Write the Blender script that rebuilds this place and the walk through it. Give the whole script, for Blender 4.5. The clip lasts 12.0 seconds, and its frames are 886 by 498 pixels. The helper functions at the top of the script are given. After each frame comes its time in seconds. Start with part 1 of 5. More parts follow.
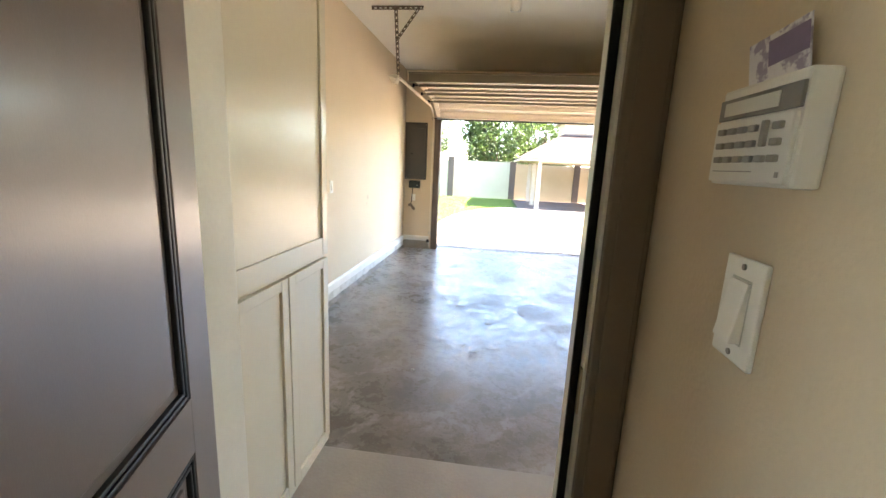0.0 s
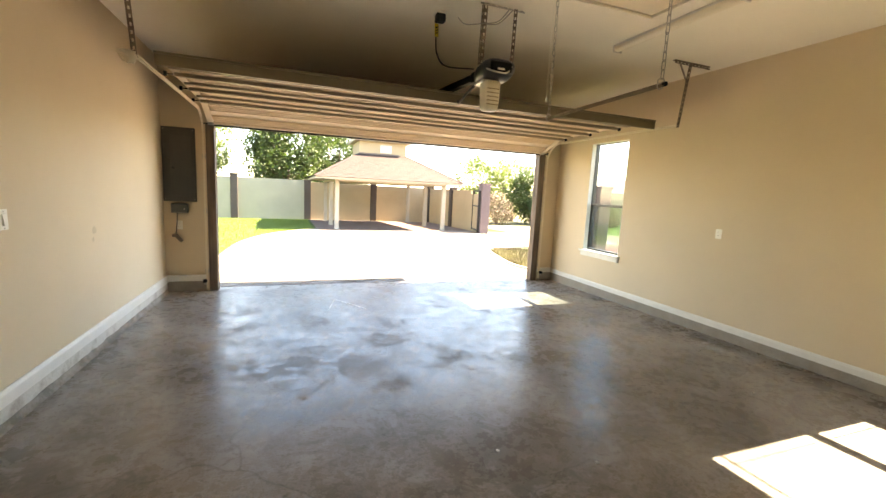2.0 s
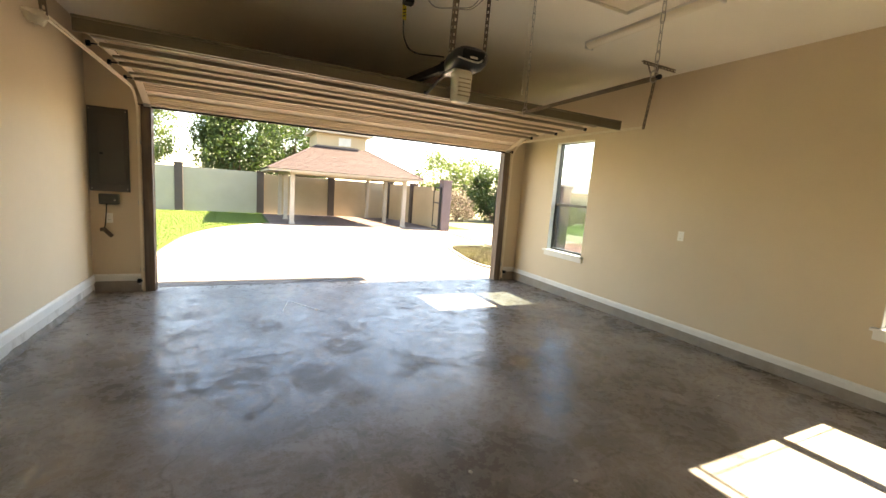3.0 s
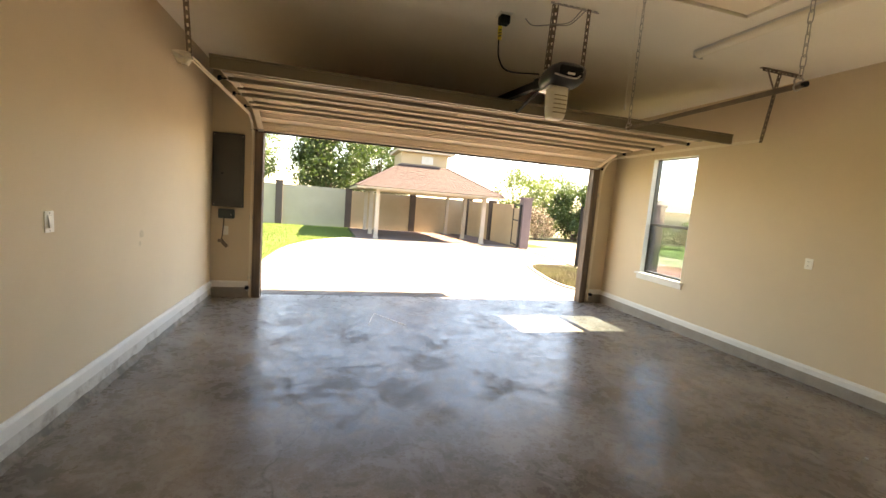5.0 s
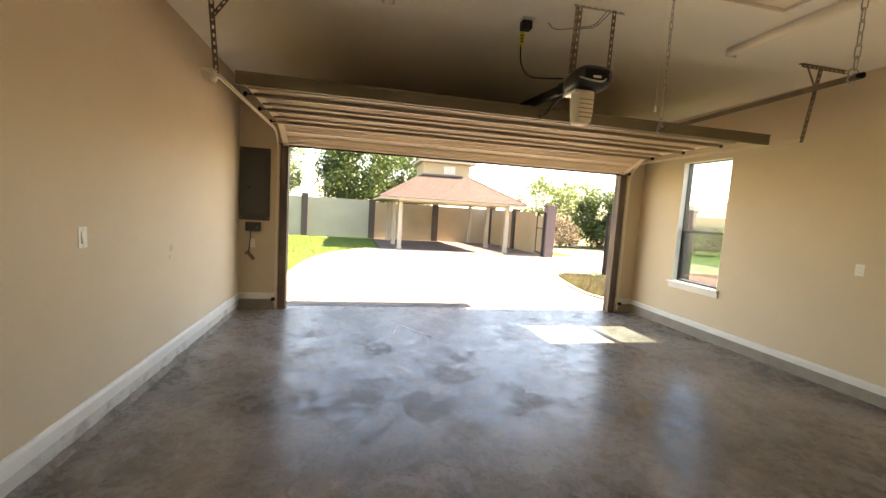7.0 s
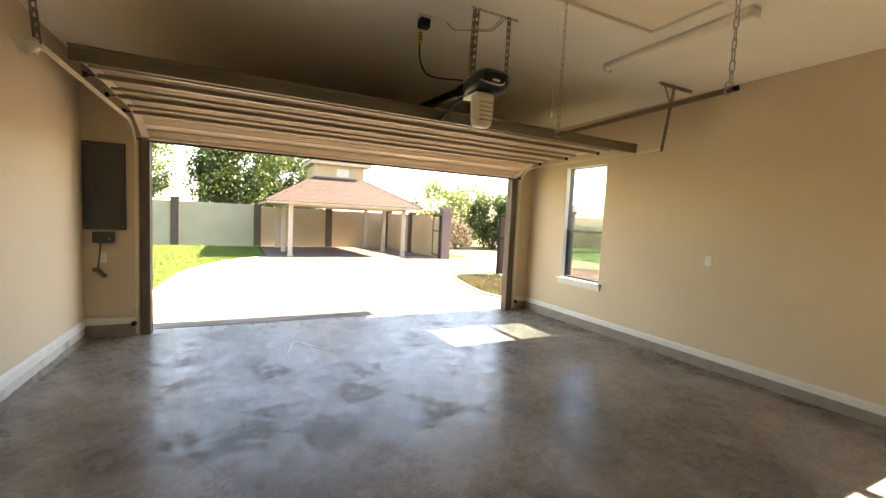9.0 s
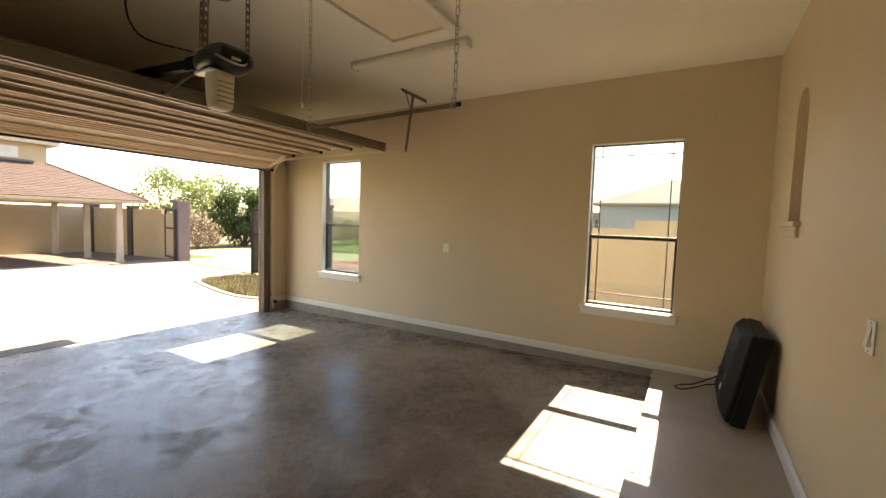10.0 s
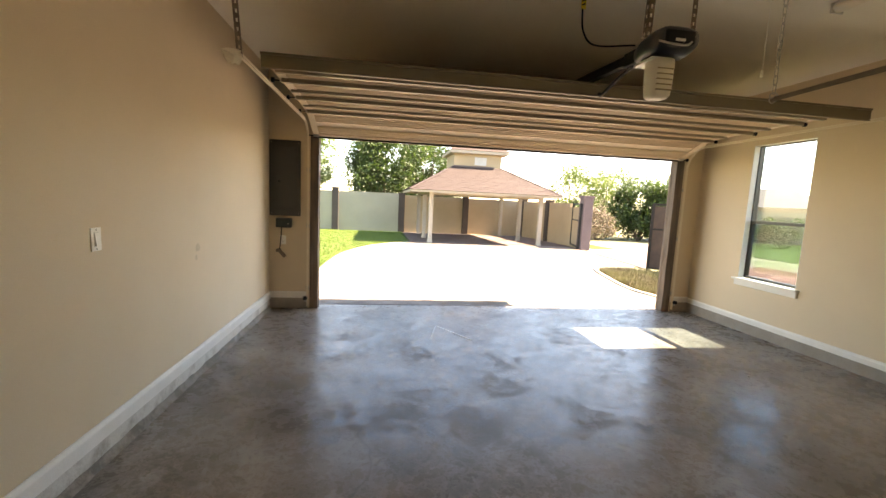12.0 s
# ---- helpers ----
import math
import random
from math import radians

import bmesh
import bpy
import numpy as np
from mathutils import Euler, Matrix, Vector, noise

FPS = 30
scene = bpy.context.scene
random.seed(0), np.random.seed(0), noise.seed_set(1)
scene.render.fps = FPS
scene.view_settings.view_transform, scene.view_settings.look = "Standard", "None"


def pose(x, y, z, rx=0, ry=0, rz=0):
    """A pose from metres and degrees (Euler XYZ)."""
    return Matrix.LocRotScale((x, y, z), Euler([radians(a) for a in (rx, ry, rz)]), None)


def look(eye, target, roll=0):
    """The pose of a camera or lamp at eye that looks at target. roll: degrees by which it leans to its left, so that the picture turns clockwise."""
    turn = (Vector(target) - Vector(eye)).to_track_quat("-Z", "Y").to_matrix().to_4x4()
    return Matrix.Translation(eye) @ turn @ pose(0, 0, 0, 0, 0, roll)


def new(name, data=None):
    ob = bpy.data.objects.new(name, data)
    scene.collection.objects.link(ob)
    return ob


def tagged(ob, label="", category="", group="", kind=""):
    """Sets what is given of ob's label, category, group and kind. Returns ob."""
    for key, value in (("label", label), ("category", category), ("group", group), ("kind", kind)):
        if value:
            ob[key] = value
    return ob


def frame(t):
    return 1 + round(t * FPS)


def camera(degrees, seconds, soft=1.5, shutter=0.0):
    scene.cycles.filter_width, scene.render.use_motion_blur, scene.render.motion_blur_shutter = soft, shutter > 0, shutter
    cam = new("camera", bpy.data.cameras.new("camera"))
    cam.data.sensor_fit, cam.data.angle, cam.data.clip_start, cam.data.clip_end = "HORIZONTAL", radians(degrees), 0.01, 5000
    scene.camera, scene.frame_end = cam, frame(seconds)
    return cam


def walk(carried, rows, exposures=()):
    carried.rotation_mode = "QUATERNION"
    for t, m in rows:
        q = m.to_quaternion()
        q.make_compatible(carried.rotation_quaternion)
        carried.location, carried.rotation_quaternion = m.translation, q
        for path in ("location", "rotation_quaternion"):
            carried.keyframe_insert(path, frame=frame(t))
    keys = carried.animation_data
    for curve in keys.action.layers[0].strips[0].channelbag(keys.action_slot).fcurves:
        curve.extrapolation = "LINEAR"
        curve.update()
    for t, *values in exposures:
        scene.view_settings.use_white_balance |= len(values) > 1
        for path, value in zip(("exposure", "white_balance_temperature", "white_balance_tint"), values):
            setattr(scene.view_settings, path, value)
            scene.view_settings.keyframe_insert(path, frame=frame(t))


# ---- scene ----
cam = camera(94.1, 12.0)
PATH = [
    (0, (1.601, -7.012, 1.465), (1.358, -5.069, 1.062), 2.6),
    (0.5, (1.634, -6.858, 1.462), (1.612, -4.886, 1.134), 4.6),
    (1, (1.628, -6.628, 1.475), (1.726, -4.644, 1.24), 3.8),
    (1.5, (1.544, -6.399, 1.473), (1.946, -4.451, 1.262), 3.2),
    (2, (1.527, -6.189, 1.477), (2.219, -4.332, 1.202), 2.8),
    (2.5, (1.577, -6.043, 1.478), (2.389, -4.237, 1.195), 4.1),
    (2.7, (1.57, -6.0, 1.475), (2.445, -4.224, 1.191), 4.2),
    (4.3, (1.504, -5.883, 1.48), (2.259, -4.046, 1.243), 5.1),
    (4.5, (1.497, -5.879, 1.483), (2.174, -4.012, 1.249), 5.0),
    (5, (1.479, -5.876, 1.481), (2.01, -3.961, 1.252), 4.6),
    (5.5, (1.477, -5.861, 1.482), (1.942, -3.93, 1.249), 4.2),
    (6, (1.492, -5.84, 1.478), (1.931, -3.903, 1.244), 3.9),
    (6.5, (1.504, -5.824, 1.476), (1.923, -3.88, 1.261), 3.6),
    (8.5, (1.406, -5.734, 1.5), (1.955, -3.816, 1.359), 2.9),
    (9, (1.484, -5.634, 1.481), (2.375, -3.849, 1.333), 2.7),
    (9.5, (1.549, -5.627, 1.495), (2.931, -4.187, 1.362), 2.7),
    (10, (1.513, -5.614, 1.497), (3.224, -4.586, 1.361), 1.8),
    (10.5, (1.517, -5.597, 1.488), (3.23, -4.576, 1.34), 1.3),
    (11, (1.526, -5.523, 1.494), (2.908, -4.087, 1.328), 1.4),
    (11.5, (1.484, -5.447, 1.505), (2.3, -3.632, 1.307), 2.0),
    (12, (1.426, -5.429, 1.476), (1.713, -3.464, 1.241), 2.7),
]
EXPOSURE = [(0.0, 5.1, 7400, 15), (0.8, 5.0, 8000, 15), (1.5, 4.55, 9500, 17), (2.0, 4.2, 9300, 15), (2.5, 3.82, 9100, 15), (5.5, 3.82, 9600, 18), (8.5, 3.82, 9600, 18), (9.1, 3.75, 9500, 17), (9.6, 3.36, 9500, 18), (10.6, 3.40, 9500, 20), (11.5, 3.62, 9350, 19), (12.0, 3.64, 9200, 18)]
walk(cam, [(t, look(eye, target, roll)) for t, eye, target, roll in PATH], EXPOSURE)

# ---- world, sun, exposure ----
SUN_EL = radians(44.6)
SUN_DIR = Vector((math.cos(SUN_EL), 0.0, math.sin(SUN_EL))).normalized()
world = bpy.data.worlds.new("world")
scene.world = world
world.use_nodes = True
wn, wl = world.node_tree.nodes, world.node_tree.links
sky = wn.new("ShaderNodeTexSky")
sky.sky_type = "NISHITA"
sky.sun_disc = False
sky.ozone_density, sky.dust_density = 3.0, 0.3
sky.sun_elevation = SUN_EL
sky.sun_rotation = radians(90.0)
coord = wn.new("ShaderNodeTexCoord")
squash = wn.new("ShaderNodeMapping")
squash.inputs["Scale"].default_value = (1.0, 1.0, 2.6)
puff = wn.new("ShaderNodeTexNoise")
puff.inputs["Scale"].default_value = 3.2
puff.inputs["Detail"].default_value = 6.0
puff.inputs["Roughness"].default_value = 0.58
cover = wn.new("ShaderNodeValToRGB")
cover.color_ramp.elements[0].position, cover.color_ramp.elements[1].position = 0.58, 0.80
cloud = wn.new("ShaderNodeMix")
cloud.data_type = "RGBA"
cloud.inputs["B"].default_value = (4.4, 5.0, 6.3, 1)
wl.new(coord.outputs["Generated"], squash.inputs["Vector"])
wl.new(squash.outputs["Vector"], puff.inputs["Vector"])
wl.new(puff.outputs["Fac"], cover.inputs["Fac"])
wl.new(cover.outputs["Color"], cloud.inputs["Factor"])
wl.new(sky.outputs["Color"], cloud.inputs["A"])
wl.new(cloud.outputs["Result"], wn["Background"].inputs["Color"])
wn["Background"].inputs["Strength"].default_value = 0.09

sun = new("sun", bpy.data.lights.new("sun", "SUN"))
sun.data.energy, sun.data.angle, sun.data.color = 4.7, radians(0.5), (1.0, 0.95, 0.87)
sun.matrix_world = look(SUN_DIR * 40, (0, 0, 0))


# ---- materials ----
def mat(name, base, rough=0.6, dark=None, scale=4.0, fine=60.0, bump=0.0, metal=0.0, spread=0.5, rough_var=0.0, contrast=(0.35, 0.65),
        stretch=(1, 1, 1), random_tint=0.0, spec=0.5, coat=0.0):
    """A two-scale noise material: broad patches from base to dark, fine grain in value and relief."""
    m = bpy.data.materials.new(name)
    m.use_nodes = True
    n, l = m.node_tree.nodes, m.node_tree.links
    p = n["Principled BSDF"]
    p.inputs["Metallic"].default_value = metal
    p.inputs["Specular IOR Level"].default_value = spec
    p.inputs["Coat Weight"].default_value = coat
    p.inputs["Coat Roughness"].default_value = 0.12
    geo = n.new("ShaderNodeNewGeometry")
    mp = n.new("ShaderNodeMapping")
    mp.inputs["Scale"].default_value = stretch
    l.new(geo.outputs["Position"], mp.inputs["Vector"])
    broad = n.new("ShaderNodeTexNoise")
    broad.inputs["Scale"].default_value, broad.inputs["Detail"].default_value, broad.inputs["Roughness"].default_value = scale, 5, 0.6
    grain = n.new("ShaderNodeTexNoise")
    grain.inputs["Scale"].default_value, grain.inputs["Detail"].default_value = fine, 3
    l.new(mp.outputs["Vector"], broad.inputs["Vector"])
    l.new(mp.outputs["Vector"], grain.inputs["Vector"])
    ramp = n.new("ShaderNodeMapRange")
    ramp.inputs["From Min"].default_value, ramp.inputs["From Max"].default_value = contrast
    l.new(broad.outputs["Fac"], ramp.inputs["Value"])
    mix = n.new("ShaderNodeMix")
    mix.data_type = "RGBA"
    d = dark or tuple(c * (1 - 0.22 * spread) for c in base)
    mix.inputs["A"].default_value, mix.inputs["B"].default_value = (*base, 1), (*d, 1)
    l.new(ramp.outputs["Result"], mix.inputs["Factor"])
    gr = n.new("ShaderNodeMapRange")
    gr.inputs["To Min"].default_value, gr.inputs["To Max"].default_value = 1 - 0.12 * spread, 1 + 0.12 * spread
    l.new(grain.outputs["Fac"], gr.inputs["Value"])
    val = n.new("ShaderNodeHueSaturation")
    l.new(mix.outputs["Result"], val.inputs["Color"])
    if random_tint:
        info = n.new("ShaderNodeObjectInfo")
        rr = n.new("ShaderNodeMapRange")
        rr.inputs["To Min"].default_value, rr.inputs["To Max"].default_value = 1 - random_tint, 1 + random_tint
        l.new(info.outputs["Random"], rr.inputs["Value"])
        mul = n.new("ShaderNodeMath")
        mul.operation = "MULTIPLY"
        l.new(gr.outputs["Result"], mul.inputs[0])
        l.new(rr.outputs["Result"], mul.inputs[1])
        l.new(mul.outputs["Value"], val.inputs["Value"])
    else:
        l.new(gr.outputs["Result"], val.inputs["Value"])
    l.new(val.outputs["Color"], p.inputs["Base Color"])
    if rough_var:
        rv = n.new("ShaderNodeMapRange")
        rv.inputs["From Min"].default_value, rv.inputs["From Max"].default_value = contrast
        rv.inputs["To Min"].default_value, rv.inputs["To Max"].default_value = rough, rough + rough_var
        l.new(broad.outputs["Fac"], rv.inputs["Value"])
        l.new(rv.outputs["Result"], p.inputs["Roughness"])
    else:
        p.inputs["Roughness"].default_value = rough
    if bump:
        b = n.new("ShaderNodeBump")
        b.inputs["Strength"].default_value, b.inputs["Distance"].default_value = bump, 0.01
        l.new(grain.outputs["Fac"], b.inputs["Height"])
        l.new(b.outputs["Normal"], p.inputs["Normal"])
    return m


def concrete_floor():
    """Sealed, stained garage slab: brown-grey clouds, dark blotches, hairline cracks, uneven gloss."""
    m = bpy.data.materials.new("sealed_concrete")
    m.use_nodes = True
    n, l = m.node_tree.nodes, m.node_tree.links
    p = n["Principled BSDF"]
    geo = n.new("ShaderNodeNewGeometry")

    def noise_tex(scale, detail, rough, warp=0.0):
        t = n.new("ShaderNodeTexNoise")
        t.inputs["Scale"].default_value, t.inputs["Detail"].default_value = scale, detail
        t.inputs["Roughness"].default_value, t.inputs["Distortion"].default_value = rough, warp
        l.new(geo.outputs["Position"], t.inputs["Vector"])
        return t

    def remap(src, a, b, c, d):
        r = n.new("ShaderNodeMapRange")
        for k, v in zip(("From Min", "From Max", "To Min", "To Max"), (a, b, c, d)):
            r.inputs[k].default_value = v
        l.new(src, r.inputs["Value"])
        return r.outputs["Result"]

    def blend(fac, a, b):
        x = n.new("ShaderNodeMix")
        x.data_type = "RGBA"
        l.new(fac, x.inputs["Factor"])
        for k, v in (("A", a), ("B", b)):
            if isinstance(v, tuple):
                x.inputs[k].default_value = (*v, 1)
            else:
                l.new(v, x.inputs[k])
        return x.outputs["Result"]

    def math_op(op, a, b):
        x = n.new("ShaderNodeMath")
        x.operation = op
        for k, v in ((0, a), (1, b)):
            if isinstance(v, float):
                x.inputs[k].default_value = v
            else:
                l.new(v, x.inputs[k])
        return x.outputs["Value"]

    clouds, blots, swirl, grain = noise_tex(0.9, 7, 0.66, 0.3), noise_tex(2.2, 9, 0.72, 0.5), noise_tex(3.3, 10, 0.70, 0.5), noise_tex(70, 3, 0.6)
    mottle = noise_tex(13.0, 6, 0.72, 0.2)
    col = blend(remap(clouds.outputs["Fac"], 0.40, 0.58, 0, 1), FLOOR_LIGHT, FLOOR_DARK)
    # dull worn stains: scattered ones, and a few large ones on the open slab
    warp = n.new("ShaderNodeVectorMath")
    warp.operation = "MULTIPLY_ADD"
    warp.inputs[1].default_value = (0.55, 0.55, 0.0)
    l.new(swirl.outputs["Color"], warp.inputs[0])
    l.new(geo.outputs["Position"], warp.inputs[2])
    dull = remap(blots.outputs["Fac"], 0.545, 0.605, 0, 0.72)
    for (sx, sy), r in (((2.06, -2.93), 0.25), ((2.28, -3.32), 0.15), ((2.89, -2.93), 0.17), ((1.42, -2.88), 0.12), ((2.42, -2.40), 0.22), ((0.75, -4.45), 0.17), ((0.40, -3.9), 0.2)):
        dist = n.new("ShaderNodeVectorMath")
        dist.operation = "DISTANCE"
        dist.inputs[1].default_value = (sx + 0.275, sy + 0.275, 0.03)
        l.new(warp.outputs["Vector"], dist.inputs[0])
        dull = math_op("MAXIMUM", dull, remap(dist.outputs["Value"], r * 0.65, r * 1.1, 0.62, 0.0))
    dull = math_op("MULTIPLY", dull, remap(mottle.outputs["Fac"], 0.32, 0.55, 0.35, 1.0))
    col = blend(dull, col, FLOOR_BLOT)
    col = blend(remap(swirl.outputs["Fac"], 0.54, 0.60, 0, 0.5), col, FLOOR_PALE)
    col = blend(remap(mottle.outputs["Fac"], 0.52, 0.62, 0, 0.7), col, FLOOR_DARK)
    fleck = noise_tex(34, 4, 0.7)
    col = blend(remap(fleck.outputs["Fac"], 0.62, 0.68, 0, 0.55), col, FLOOR_BLOT)
    wobble = noise_tex(1.4, 3, 0.5)
    add = n.new("ShaderNodeVectorMath")
    add.operation = "MULTIPLY_ADD"
    add.inputs[1].default_value = (0.7, 0.7, 0)
    l.new(wobble.outputs["Color"], add.inputs[0])
    l.new(geo.outputs["Position"], add.inputs[2])
    vor = n.new("ShaderNodeTexVoronoi")
    vor.feature = "DISTANCE_TO_EDGE"
    vor.inputs["Scale"].default_value = 0.34
    l.new(add.outputs["Vector"], vor.inputs["Vector"])
    crack = remap(vor.outputs["Distance"], 0.0, 0.003, 0.5, 0.0)
    col = blend(crack, col, (0.10, 0.09, 0.08))
    hs = n.new("ShaderNodeHueSaturation")
    l.new(col, hs.inputs["Color"])
    l.new(remap(grain.outputs["Fac"], 0, 1, 0.88, 1.12), hs.inputs["Value"])
    l.new(hs.outputs["Color"], p.inputs["Base Color"])
    rough = math_op("ADD", remap(swirl.outputs["Fac"], 0.36, 0.66, 0.16, 0.34), math_op("MULTIPLY", dull, 0.30))
    rough = math_op("ADD", rough, remap(mottle.outputs["Fac"], 0.38, 0.60, -0.04, 0.13))
    l.new(rough, p.inputs["Roughness"])
    p.inputs["Specular IOR Level"].default_value = 0.36
    b = n.new("ShaderNodeBump")
    b.inputs["Strength"].default_value, b.inputs["Distance"].default_value = 0.09, 0.010
    mixh = n.new("ShaderNodeMath")
    mixh.operation = "MULTIPLY_ADD"
    mixh.inputs[1].default_value = 0.12
    l.new(grain.outputs["Fac"], mixh.inputs[0])
    l.new(swirl.outputs["Fac"], mixh.inputs[2])
    l.new(mixh.outputs["Value"], b.inputs["Height"])
    l.new(b.outputs["Normal"], p.inputs["Normal"])
    return m


def glass_mat(name, tint=(0.95, 0.98, 0.98), veil=0.0):
    m = bpy.data.materials.new(name)
    m.use_nodes = True
    n, l = m.node_tree.nodes, m.node_tree.links
    clear, gloss, mix = n.new("ShaderNodeBsdfTransparent"), n.new("ShaderNodeBsdfGlossy"), n.new("ShaderNodeMixShader")
    clear.inputs["Color"].default_value = (*tint, 1)
    gloss.inputs["Roughness"].default_value = 0.02
    mix.inputs["Fac"].default_value = 0.05
    l.new(clear.outputs["BSDF"], mix.inputs[1])
    l.new(gloss.outputs["BSDF"], mix.inputs[2])
    out = mix
    if veil:
        dif, m2 = n.new("ShaderNodeBsdfDiffuse"), n.new("ShaderNodeMixShader")
        dif.inputs["Color"].default_value = (0.12, 0.13, 0.14, 1)
        m2.inputs["Fac"].default_value = veil
        l.new(mix.outputs["Shader"], m2.inputs[1])
        l.new(dif.outputs["BSDF"], m2.inputs[2])
        out = m2
    l.new(out.outputs["Shader"], n["Material Output"].inputs["Surface"])
    return m


def leaf_mat(name, a, b):
    m = mat(name, a, 0.5, dark=b, scale=1.2, fine=9, spread=1.6)
    n, l = m.node_tree.nodes, m.node_tree.links
    p = n["Principled BSDF"]
    tr, mix = n.new("ShaderNodeBsdfTranslucent"), n.new("ShaderNodeMixShader")
    tr.inputs["Color"].default_value = (a[0] * 1.5, a[1] * 1.6, a[2], 1)
    mix.inputs["Fac"].default_value = 0.35
    l.new(p.outputs["BSDF"], mix.inputs[1])
    l.new(tr.outputs["BSDF"], mix.inputs[2])
    l.new(mix.outputs["Shader"], n["Material Output"].inputs["Surface"])
    return m


def shop_lens():
    m = mat("lens_plastic", (0.88, 0.81, 0.67), 0.35, scale=8, fine=80, spread=0.2)
    m.node_tree.nodes["Principled BSDF"].inputs["Subsurface Weight"].default_value = 0.0
    return m


